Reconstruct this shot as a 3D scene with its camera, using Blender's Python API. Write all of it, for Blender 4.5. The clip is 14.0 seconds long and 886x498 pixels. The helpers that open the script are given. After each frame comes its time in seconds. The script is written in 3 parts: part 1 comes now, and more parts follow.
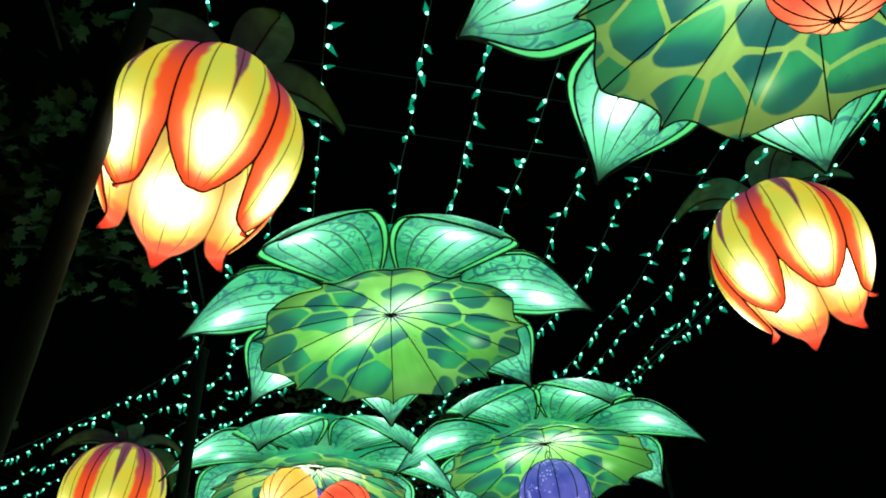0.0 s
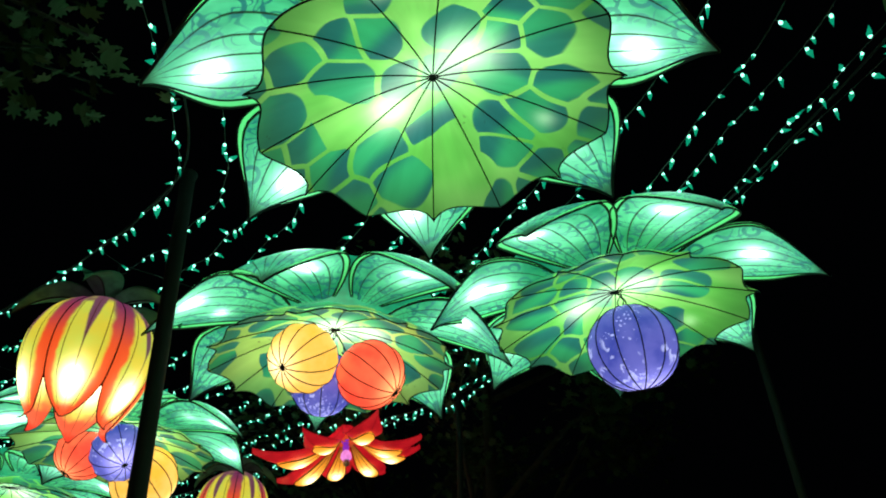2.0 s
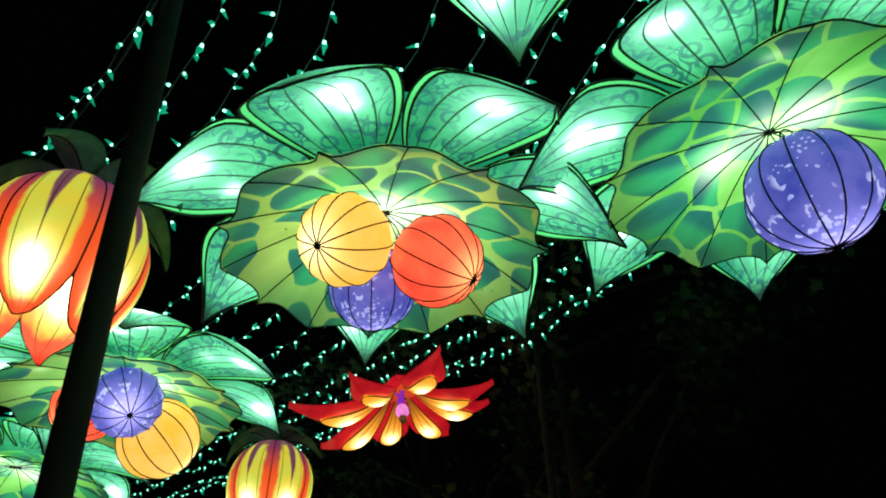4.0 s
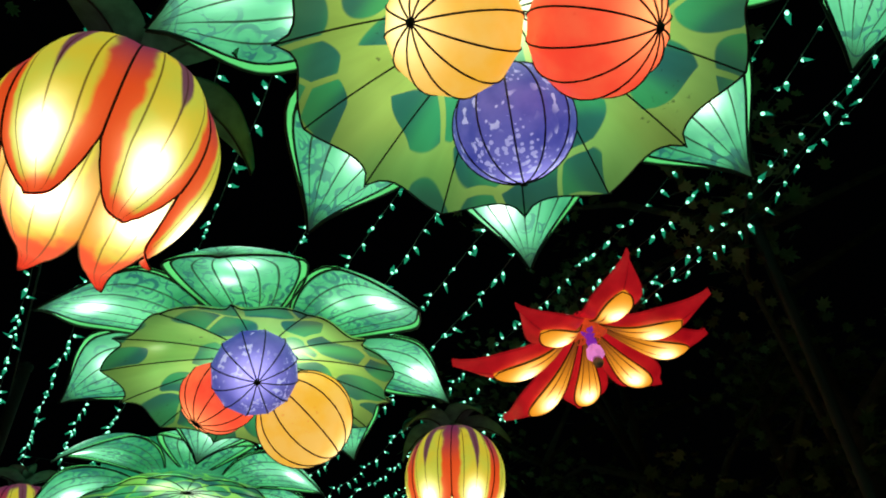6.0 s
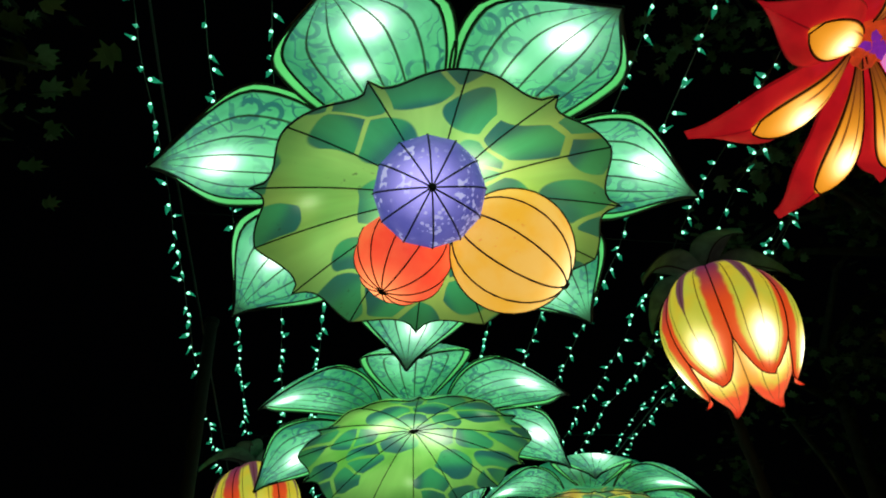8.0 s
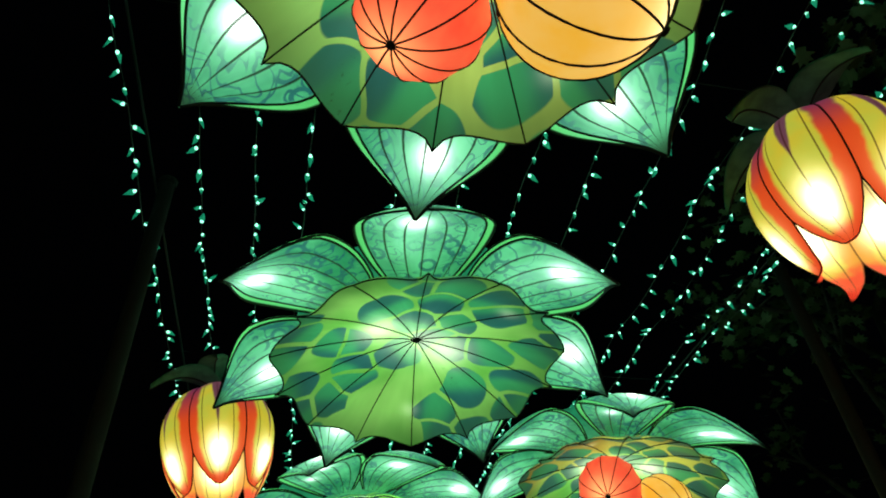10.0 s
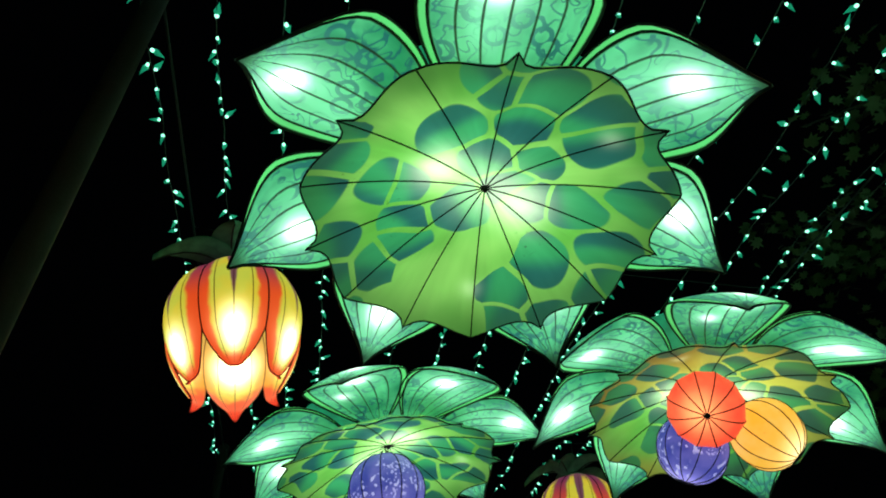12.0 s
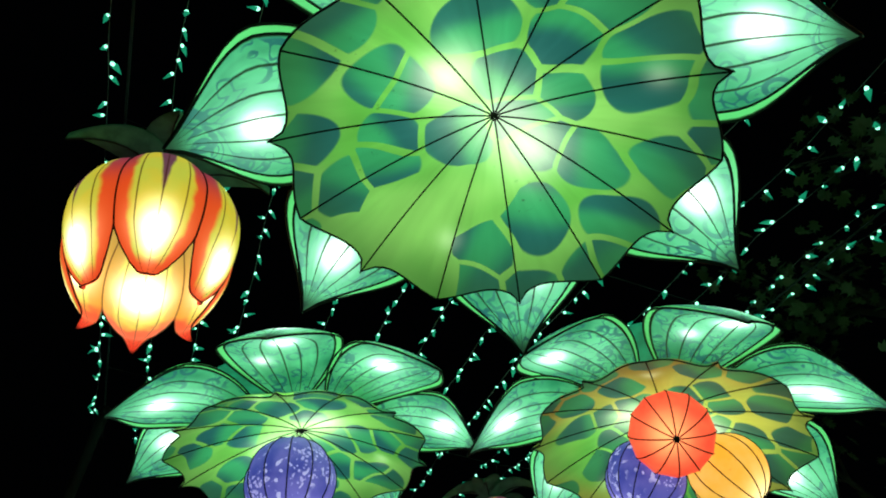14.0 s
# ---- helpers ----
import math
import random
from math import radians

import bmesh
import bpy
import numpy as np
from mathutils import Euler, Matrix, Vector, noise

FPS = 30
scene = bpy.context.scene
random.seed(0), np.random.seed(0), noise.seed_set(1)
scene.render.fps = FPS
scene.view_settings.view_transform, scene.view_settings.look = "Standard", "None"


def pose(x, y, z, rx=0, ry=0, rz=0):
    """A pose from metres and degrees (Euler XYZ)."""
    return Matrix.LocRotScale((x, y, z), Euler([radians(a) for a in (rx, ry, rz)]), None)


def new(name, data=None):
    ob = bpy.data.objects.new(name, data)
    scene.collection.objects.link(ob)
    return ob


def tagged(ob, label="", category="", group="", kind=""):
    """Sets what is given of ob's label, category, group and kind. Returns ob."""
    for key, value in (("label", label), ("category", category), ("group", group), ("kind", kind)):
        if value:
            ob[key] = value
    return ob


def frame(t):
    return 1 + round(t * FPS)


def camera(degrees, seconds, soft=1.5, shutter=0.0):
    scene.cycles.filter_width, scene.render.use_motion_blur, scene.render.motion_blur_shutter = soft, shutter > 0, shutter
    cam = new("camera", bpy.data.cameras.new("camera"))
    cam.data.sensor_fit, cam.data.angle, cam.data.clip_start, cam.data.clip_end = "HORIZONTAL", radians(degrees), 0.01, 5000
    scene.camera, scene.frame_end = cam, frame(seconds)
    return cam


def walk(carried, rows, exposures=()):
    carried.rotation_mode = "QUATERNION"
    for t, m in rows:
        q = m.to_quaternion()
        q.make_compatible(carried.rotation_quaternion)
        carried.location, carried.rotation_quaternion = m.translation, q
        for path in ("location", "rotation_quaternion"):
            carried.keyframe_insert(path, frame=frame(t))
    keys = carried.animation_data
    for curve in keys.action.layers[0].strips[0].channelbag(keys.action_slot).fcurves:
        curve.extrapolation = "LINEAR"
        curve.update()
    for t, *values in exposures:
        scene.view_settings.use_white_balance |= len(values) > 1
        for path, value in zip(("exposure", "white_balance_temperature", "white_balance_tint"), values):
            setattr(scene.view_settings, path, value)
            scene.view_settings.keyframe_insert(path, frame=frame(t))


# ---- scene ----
cam = camera(65.2, 14.0, soft=2.0)
METRES, EYE, TILT, LEAN, TURN = 9.0, 1.6, 40.0, 0.0, 0.0
ROWS = [
    (0.0, 0.0, 0.0, 0.0, 0.0, 0.0, 0.0),
    (0.5, -0.0012, 0.0291, -0.0288, -1.45, -2.43, -0.99),
    (1.0, -0.0029, 0.0599, -0.0518, 0.72, -3.7, -1.37),
    (1.5, -0.0199, 0.0921, -0.0767, 1.28, -3.56, 0.06),
    (2.0, -0.0267, 0.1166, -0.1003, 0.65, -4.45, 1.02),
    (2.5, -0.029, 0.148, -0.1222, 0.98, -4.08, 0.56),
    (2.7, -0.0317, 0.1579, -0.1337, 0.53, -4.00, 0.57),
    (4.8, -0.0688, 0.2902, -0.2373, 6.21, -3.04, 7.96),
    (5.0, -0.068, 0.3009, -0.2487, 7.04, -2.79, 8.88),
    (5.5, -0.0704, 0.3311, -0.2718, 11.88, -1.7, 10.87),
    (6.0, -0.0885, 0.3545, -0.2922, 16.58, 1.48, 15.52),
    (6.5, -0.1017, 0.3826, -0.3193, 20.06, 2.15, 21.56),
    (7.0, -0.1162, 0.4073, -0.3384, 27.85, 4.5, 24.62),
    (7.5, -0.1513, 0.4273, -0.3633, 33.84, 7.36, 28.13),
    (8.0, -0.1796, 0.4441, -0.3861, 33.98, 8.41, 30.3),
    (8.2, -0.1940, 0.4549, -0.3937, 34.47, 8.86, 31.36),
    (10.3, -0.3034, 0.5247, -0.4528, 33.44, 8.90, 27.78),
    (10.5, -0.3156, 0.5295, -0.4575, 33.96, 9.05, 27.7),
    (11.0, -0.3429, 0.5434, -0.4669, 32.31, 8.53, 27.89),
    (11.5, -0.3666, 0.5628, -0.4838, 32.05, 8.99, 26.78),
    (12.0, -0.3942, 0.5757, -0.4974, 35.04, 9.33, 26.73),
    (12.5, -0.4217, 0.585, -0.5045, 30.19, 7.48, 26.84),
    (13.0, -0.4396, 0.6, -0.5177, 27.74, 6.04, 25.37),
    (13.5, -0.4507, 0.6135, -0.5216, 28.36, 9.07, 22.67),
    (14.0, -0.4616, 0.613, -0.5191, 26.71, 8.88, 17.66),
]
walk(cam, [(t, pose(0, 0, EYE, TILT, LEAN, TURN) @ pose(METRES * x, METRES * y, METRES * z, 90 + pitch, roll, yaw)) for t, x, y, z, yaw, pitch, roll in ROWS],
     [(0.0, 0.44, 6150, 10), (2.7, 0.48, 6150, 10), (5.5, 0.22, 6450, 10), (7.0, 0.0, 6700, 10), (10.5, 0.08, 6550, 10), (12.0, 0.18, 6520, 10), (14.0, 0.18, 6500, 10)])


# ---- night sky ----
world = bpy.data.worlds.new("night")
world.use_nodes = True
world.node_tree.nodes["Background"].inputs[0].default_value = (0.25, 0.35, 0.5, 1)
world.node_tree.nodes["Background"].inputs[1].default_value = 0.0007
scene.world = world
scene.view_settings.exposure = 0.0


# ---- materials ----
class Nodes:
    """Short calls for building a node material."""

    def __init__(self, name):
        self.mat = bpy.data.materials.new(name)
        self.mat.use_nodes = True
        self.nt = self.mat.node_tree
        self.bsdf = self.nt.nodes["Principled BSDF"]

    def put(self, socket, value):
        if isinstance(value, bpy.types.NodeSocket):
            self.nt.links.new(value, socket)
        elif isinstance(value, tuple) and len(value) == 3 and socket.type == "RGBA":
            socket.default_value = (*value, 1)
        else:
            socket.default_value = value

    def m(self, op, a, b=0.0, c=0.0, clamp=False):
        n = self.nt.nodes.new("ShaderNodeMath")
        n.operation, n.use_clamp = op, clamp
        for i, v in enumerate((a, b, c)):
            self.put(n.inputs[i], v)
        return n.outputs[0]

    def smooth(self, x, a, b, lo=0.0, hi=1.0):
        n = self.nt.nodes.new("ShaderNodeMapRange")
        n.interpolation_type = "SMOOTHSTEP"
        for i, v in enumerate((x, a, b, lo, hi)):
            self.put(n.inputs[i], v)
        return n.outputs[0]

    def mix(self, f, a, b, blend="MIX"):
        n = self.nt.nodes.new("ShaderNodeMix")
        n.data_type, n.blend_type = "RGBA", blend
        self.put(n.inputs[0], f)
        self.put(n.inputs[6], a)
        self.put(n.inputs[7], b)
        return n.outputs[2]

    def coords(self, kind="Object"):
        return self.nt.nodes.new("ShaderNodeTexCoord").outputs[kind]

    def split(self, v):
        n = self.nt.nodes.new("ShaderNodeSeparateXYZ")
        self.put(n.inputs[0], v)
        return n.outputs

    def vec(self, x, y, z=0.0):
        n = self.nt.nodes.new("ShaderNodeCombineXYZ")
        for i, v in enumerate((x, y, z)):
            self.put(n.inputs[i], v)
        return n.outputs[0]

    def vm(self, op, a, b):
        n = self.nt.nodes.new("ShaderNodeVectorMath")
        n.operation = op
        self.put(n.inputs[0], a)
        self.put(n.inputs[1], b)
        return n.outputs["Value" if op in ("DISTANCE", "LENGTH") else "Vector"]

    def noise(self, vec, scale, detail=2.0, distortion=0.0):
        n = self.nt.nodes.new("ShaderNodeTexNoise")
        self.put(n.inputs["Vector"], vec)
        n.inputs["Scale"].default_value = scale
        n.inputs["Detail"].default_value = detail
        n.inputs["Distortion"].default_value = distortion
        return n.outputs[0]

    def voronoi(self, vec, scale, feature="F1", dims="2D", out="Distance", randomness=1.0):
        n = self.nt.nodes.new("ShaderNodeTexVoronoi")
        n.feature, n.voronoi_dimensions = feature, dims
        self.put(n.inputs["Vector"], vec)
        n.inputs["Scale"].default_value = scale
        n.inputs["Randomness"].default_value = randomness
        return n.outputs[out]

    def rand(self):
        return self.nt.nodes.new("ShaderNodeObjectInfo").outputs["Random"]

    def bump(self, height, strength=0.3, distance=0.01):
        n = self.nt.nodes.new("ShaderNodeBump")
        n.inputs["Strength"].default_value, n.inputs["Distance"].default_value = strength, distance
        self.put(n.inputs["Height"], height)
        self.put(self.bsdf.inputs["Normal"], n.outputs[0])

    def glow(self, d, size):
        """A soft spot: 1 at d = 0."""
        q = self.m("DIVIDE", d, size)
        return self.m("POWER", 2.718, self.m("MULTIPLY", self.m("MULTIPLY", q, q), -1.0))

    def cloth(self, colour, strength, dim=0.4):
        b = self.bsdf
        self.put(b.inputs["Base Color"], self.mix(dim, colour, (0.02, 0.02, 0.02)))
        b.inputs["Roughness"].default_value = 0.55
        self.put(b.inputs["Emission Color"], colour)
        self.put(b.inputs["Emission Strength"], strength)
        return self.mat

    def solid(self, colour, rough=0.6, metal=0.0):
        self.put(self.bsdf.inputs["Base Color"], colour)
        self.put(self.bsdf.inputs["Roughness"], rough)
        self.bsdf.inputs["Metallic"].default_value = metal
        return self.mat


def petal_cloth():
    """Printed green silk of a water lily petal, with a bulb's glow painted into its colour and emission."""
    n = Nodes("petal_cloth")
    u, v, _ = n.split(n.coords("UV"))
    a = n.m("ABSOLUTE", n.m("SUBTRACT", n.m("MULTIPLY", v, 2.0), 1.0))
    p, r = n.coords(), n.rand()
    shift = n.vm("ADD", p, n.vec(n.m("MULTIPLY", r, 37.0), n.m("MULTIPLY", r, 11.0)))
    swirl = n.noise(shift, 6.5, 0.0, 2.6)
    band = n.m("MULTIPLY", n.smooth(n.m("ABSOLUTE", n.m("SUBTRACT", swirl, 0.5)), 0.03, 0.05, 1.0, 0.0), n.smooth(n.noise(shift, 3.7, 1.0), 0.36, 0.48))
    ring = n.smooth(n.m("ABSOLUTE", n.m("SUBTRACT", n.voronoi(shift, 7.0), 0.27)), 0.055, 0.085, 1.0, 0.0)
    ring = n.m("MULTIPLY", ring, n.smooth(n.noise(shift, 7.0, 0.0), 0.4, 0.5))
    band = n.m("MULTIPLY", n.m("MAXIMUM", band, ring), n.smooth(a, 0.82, 0.87, 1.0, 0.0))
    broad = n.noise(shift, 3.4, 3.0)
    ground = n.mix(n.smooth(broad, 0.3, 0.7), (0.016, 0.29, 0.13), (0.12, 0.70, 0.31))
    inner = n.mix(n.m("MULTIPLY", band, 0.85), ground, (0.012, 0.13, 0.15))
    colour = n.mix(n.smooth(a, 0.87, 0.89), inner, (0.13, 0.8, 0.22))
    vein = n.smooth(n.m("PINGPONG", a, 0.145), 0.009, 0.022, 1.0, 0.0)
    vein = n.m("MULTIPLY", vein, n.smooth(a, 0.88, 0.9, 1.0, 0.0))
    edge = n.m("MAXIMUM", n.m("MAXIMUM", n.smooth(a, 0.965, 0.985), vein), n.smooth(u, 0.86, 0.98, 0.0, 0.95))
    # Two painted bulb spots with halos; the petal holds no light source.
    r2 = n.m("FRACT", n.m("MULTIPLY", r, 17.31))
    spot_at = n.vec(n.m("ADD", 0.84, n.m("MULTIPLY", r, 0.14)), n.m("MULTIPLY", n.m("SUBTRACT", r2, 0.5), 0.22))
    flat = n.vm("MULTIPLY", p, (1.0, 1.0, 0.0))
    d = n.vm("DISTANCE", flat, spot_at)
    spot_at2 = n.vec(n.m("ADD", 0.66, n.m("MULTIPLY", r2, 0.1)), n.m("MULTIPLY", n.m("SUBTRACT", r, 0.5), -0.3))
    d2 = n.vm("DISTANCE", flat, spot_at2)
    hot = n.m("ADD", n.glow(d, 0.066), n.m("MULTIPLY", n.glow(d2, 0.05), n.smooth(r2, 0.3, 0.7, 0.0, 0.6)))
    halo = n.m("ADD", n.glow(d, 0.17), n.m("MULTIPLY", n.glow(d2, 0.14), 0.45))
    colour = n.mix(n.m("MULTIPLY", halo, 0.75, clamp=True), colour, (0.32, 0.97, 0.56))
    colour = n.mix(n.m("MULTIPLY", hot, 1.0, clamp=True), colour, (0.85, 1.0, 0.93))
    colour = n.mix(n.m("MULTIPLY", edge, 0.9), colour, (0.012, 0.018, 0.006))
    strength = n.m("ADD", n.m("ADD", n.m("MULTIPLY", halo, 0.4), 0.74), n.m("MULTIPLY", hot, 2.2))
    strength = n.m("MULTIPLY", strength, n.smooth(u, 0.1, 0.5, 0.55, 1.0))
    # Shading of folds goes into the emission, the mesh stays smooth.
    fold_shade = n.m("SUBTRACT", n.noise(n.vec(n.m("ADD", n.m("MULTIPLY", u, 2.0), n.m("MULTIPLY", r, 50.0)), n.m("MULTIPLY", v, 9.0)), 1.6, 3.0), 0.5)
    strength = n.m("MULTIPLY", strength, n.m("ADD", 1.0, n.m("MULTIPLY", fold_shade, 0.7)))
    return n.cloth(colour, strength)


def disc_cloth(name, warm):
    """Printed silk of the flower's disc: leaf-shaped cells in clusters on yellow-green, bulb glow painted over them."""
    n = Nodes(name)
    p, r = n.coords(), n.rand()
    x, y, _ = n.split(p)
    rad = n.m("DIVIDE", n.m("SQRT", n.m("ADD", n.m("MULTIPLY", x, x), n.m("MULTIPLY", y, y))), 0.8)
    shift = n.vm("ADD", n.vm("MULTIPLY", p, (1.0, 1.0, 0.0)), n.vec(n.m("MULTIPLY", r, 41.0), n.m("MULTIPLY", r, 23.0)))
    wob = n.vm("ADD", shift, n.vm("MULTIPLY", n.vec(n.noise(shift, 3.0, 0.0), n.noise(n.vm("ADD", shift, (5.0, 3.0, 0.0)), 3.0, 0.0)), (0.16, 0.16, 0.0)))
    edge = n.voronoi(wob, 4.2, "DISTANCE_TO_EDGE", randomness=0.9)
    cell = n.split(n.voronoi(wob, 4.2, "F1", out="Color", randomness=0.9))
    near = n.voronoi(wob, 4.2, "F1", randomness=0.9)
    middle = n.voronoi(wob, 4.2, "F1", out="Position", randomness=0.9)
    cluster = n.noise(middle, 1.7, 0.0)
    is_cell = n.m("MULTIPLY", n.smooth(edge, 0.045, 0.06), n.m("GREATER_THAN", n.m("ADD", cluster, n.m("MULTIPLY", cell[0], 0.3)), 0.5))
    is_cell = n.m("MULTIPLY", is_cell, n.smooth(near, 0.55, 0.6, 1.0, 0.0))
    bare = n.mix(n.smooth(n.noise(shift, 2.0, 2.0), 0.35, 0.65), (0.13, 0.54, 0.07), (0.3, 0.8, 0.15))
    bare = n.mix(0.3 if warm == 0.35 else 0.0, bare, (0.4, 0.66, 0.2))
    bare = n.mix(n.m("MULTIPLY", n.smooth(n.noise(shift, 1.3, 1.0), 0.4, 0.6), warm), bare, (0.58, 0.56, 0.08))
    bare = n.mix(n.m("MULTIPLY", n.smooth(y, -0.15, -0.7), warm * (0.95 if warm > 0.5 else 0.4)), bare, (0.42, 0.16, 0.02))
    local = n.split(n.vm("SUBTRACT", wob, middle))
    spin = n.m("MULTIPLY", cell[1], 6.283)
    across = n.m("ADD", n.m("MULTIPLY", local[0], n.m("COSINE", spin)), n.m("MULTIPLY", local[1], n.m("SINE", spin)))
    fan = n.m("COSINE", n.m("ADD", n.m("MULTIPLY", across, 21.0), n.m("MULTIPLY", cell[0], 2.5)))
    leaf = n.mix(n.smooth(fan, -0.9, 1.0), (0.02, 0.15, 0.125), (0.045, 0.44, 0.14))
    leaf = n.mix(n.m("MULTIPLY", cell[2], 0.4), leaf, (0.04, 0.3, 0.13))
    leaf = n.mix(warm * 0.4 if warm > 0.5 else 0.0, leaf, (0.06, 0.1, 0.02))
    colour = n.mix(is_cell, bare, leaf)
    dirt = n.m("MULTIPLY", n.smooth(n.noise(shift, 38.0, 3.0), 0.62, 0.7), n.smooth(n.noise(shift, 3.3, 1.0), 0.62, 0.7))
    colour = n.mix(n.m("MULTIPLY", dirt, 0.6), colour, (0.01, 0.02, 0.01))
    # Glow of bulbs behind the silk, painted as hot spots, halos and bright hub.
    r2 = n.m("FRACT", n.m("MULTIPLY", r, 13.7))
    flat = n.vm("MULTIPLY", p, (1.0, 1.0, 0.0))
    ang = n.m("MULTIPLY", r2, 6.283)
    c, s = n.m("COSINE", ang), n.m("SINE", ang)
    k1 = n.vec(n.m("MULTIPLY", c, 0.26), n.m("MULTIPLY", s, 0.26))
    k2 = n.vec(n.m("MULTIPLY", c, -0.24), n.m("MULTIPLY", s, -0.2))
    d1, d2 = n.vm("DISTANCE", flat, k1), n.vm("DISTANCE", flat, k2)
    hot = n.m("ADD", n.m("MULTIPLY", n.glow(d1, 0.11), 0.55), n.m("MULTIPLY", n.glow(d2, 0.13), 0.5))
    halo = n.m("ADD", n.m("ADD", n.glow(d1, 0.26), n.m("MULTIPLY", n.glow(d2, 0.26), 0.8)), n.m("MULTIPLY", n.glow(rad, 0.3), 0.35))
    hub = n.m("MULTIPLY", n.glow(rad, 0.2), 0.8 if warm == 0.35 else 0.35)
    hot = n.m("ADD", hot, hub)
    # Two small painted bulb spots nearer the rim.
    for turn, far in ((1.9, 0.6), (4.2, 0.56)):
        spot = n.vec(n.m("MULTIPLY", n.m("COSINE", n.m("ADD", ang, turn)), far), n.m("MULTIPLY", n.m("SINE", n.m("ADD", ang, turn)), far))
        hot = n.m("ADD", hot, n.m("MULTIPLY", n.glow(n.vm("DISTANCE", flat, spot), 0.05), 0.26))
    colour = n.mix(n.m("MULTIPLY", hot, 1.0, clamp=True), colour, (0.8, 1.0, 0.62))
    # Light falloff toward the rim, painted as a darker colour.
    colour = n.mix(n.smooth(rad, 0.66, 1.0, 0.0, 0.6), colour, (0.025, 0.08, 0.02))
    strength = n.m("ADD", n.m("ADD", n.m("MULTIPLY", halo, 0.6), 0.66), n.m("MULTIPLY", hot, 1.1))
    # Sheen between ribs and wrinkle shading, painted by varying the emission strength.
    gore_sheen = n.m("COSINE", n.m("MULTIPLY", n.m("ARCTAN2", y, x), 14.0))
    wrinkle_shade = n.m("SUBTRACT", n.noise(n.vec(n.m("MULTIPLY", n.m("ARCTAN2", y, x), 6.0), n.m("MULTIPLY", rad, 1.5)), 2.2, 3.0), 0.5)
    strength = n.m("MULTIPLY", strength, n.m("ADD", n.m("ADD", 1.0, n.m("MULTIPLY", gore_sheen, -0.07)), n.m("MULTIPLY", wrinkle_shade, 0.35)))
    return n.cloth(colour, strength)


def ball_cloth(name, deep, bright, speckle):
    n = Nodes(name)
    p = n.coords()
    x, y, z = n.split(p)
    shift = n.vm("ADD", p, n.vec(n.m("MULTIPLY", n.rand(), 9.0), 0.0))
    grain = n.noise(shift, 9.0, 4.0)
    colour = n.mix(n.smooth(grain, 0.3, 0.7), deep, n.mix(0.18, deep, bright))
    # Bulb glow at the lower pole, painted into colour and emission.
    pole = n.vm("DISTANCE", p, (0.03, 0.02, -0.2))
    halo = n.glow(pole, 0.115)
    colour = n.mix(n.m("MULTIPLY", halo, 0.85), colour, bright)
    if speckle:
        blot = n.m("MULTIPLY", n.smooth(n.noise(shift, 26.0, 1.5), 0.6, 0.63), n.smooth(n.noise(shift, 6.0, 1.0), 0.42, 0.55))
        colour = n.mix(n.m("MULTIPLY", blot, 0.75), colour, (0.5, 0.52, 0.85))
        fine = n.m("LESS_THAN", n.voronoi(shift, 55.0, "F1", "3D"), n.smooth(n.noise(shift, 5.0, 1.0), 0.45, 0.68, 0.0, 0.45))
        colour = n.mix(n.m("MULTIPLY", fine, 0.7), colour, (0.45, 0.45, 0.8))
    else:
        mould = n.smooth(n.noise(shift, 40.0, 3.0), 0.66, 0.72)
        mould = n.m("MULTIPLY", mould, n.smooth(n.noise(shift, 5.0, 1.0), 0.56, 0.66))
        colour = n.mix(n.m("MULTIPLY", mould, 0.3), colour, (0.1, 0.03, 0.005))
    strength = n.m("ADD", 0.88, n.m("MULTIPLY", halo, 0.9))
    return n.cloth(colour, strength)


def tulip_print(n, u, a, wob):
    """Yellow silk with orange-red seams and tip, purple crown and a purple wedge down the middle."""
    aw = n.m("ADD", a, wob)
    shift = n.vm("ADD", n.coords(), n.vec(n.m("MULTIPLY", n.rand(), 19.0), 0.0))
    colour = n.mix(n.smooth(n.noise(shift, 2.0, 2.0), 0.3, 0.7), (0.70, 0.55, 0.035), (0.56, 0.6, 0.06))
    tip = n.smooth(n.m("ADD", u, n.m("MULTIPLY", wob, 0.3)), 0.775, 0.85)
    flame = n.m("MAXIMUM", n.smooth(aw, 0.58, 0.72), tip)
    colour = n.mix(flame, colour, n.mix(n.smooth(u, 0.2, 0.9), (0.8, 0.08, 0.012), (0.95, 0.075, 0.02)))
    crown = n.m("MULTIPLY", n.smooth(n.m("SUBTRACT", aw, n.m("MULTIPLY", u, 0.6)), 0.36, 0.5), n.smooth(u, 0.16, 0.48, 1.0, 0.0))
    crown = n.m("MAXIMUM", crown, n.smooth(n.m("ADD", u, wob), 0.12, 0.24, 1.0, 0.0))
    wedge = n.smooth(n.m("ADD", n.m("ADD", a, n.m("MULTIPLY", wob, 0.4)), n.m("MULTIPLY", u, 0.75)), 0.34, 0.41, 1.0, 0.0)
    return n.mix(n.m("MULTIPLY", n.m("MAXIMUM", crown, wedge), 0.95), colour, (0.13, 0.025, 0.085))


def tulip_ink(n, u, a):
    ink = n.m("MAXIMUM", n.smooth(n.m("PINGPONG", a, 0.25), 0.008, 0.026, 1.0, 0.0), n.smooth(a, 0.96, 0.985))
    return n.m("MAXIMUM", ink, n.smooth(u, 0.965, 0.995))


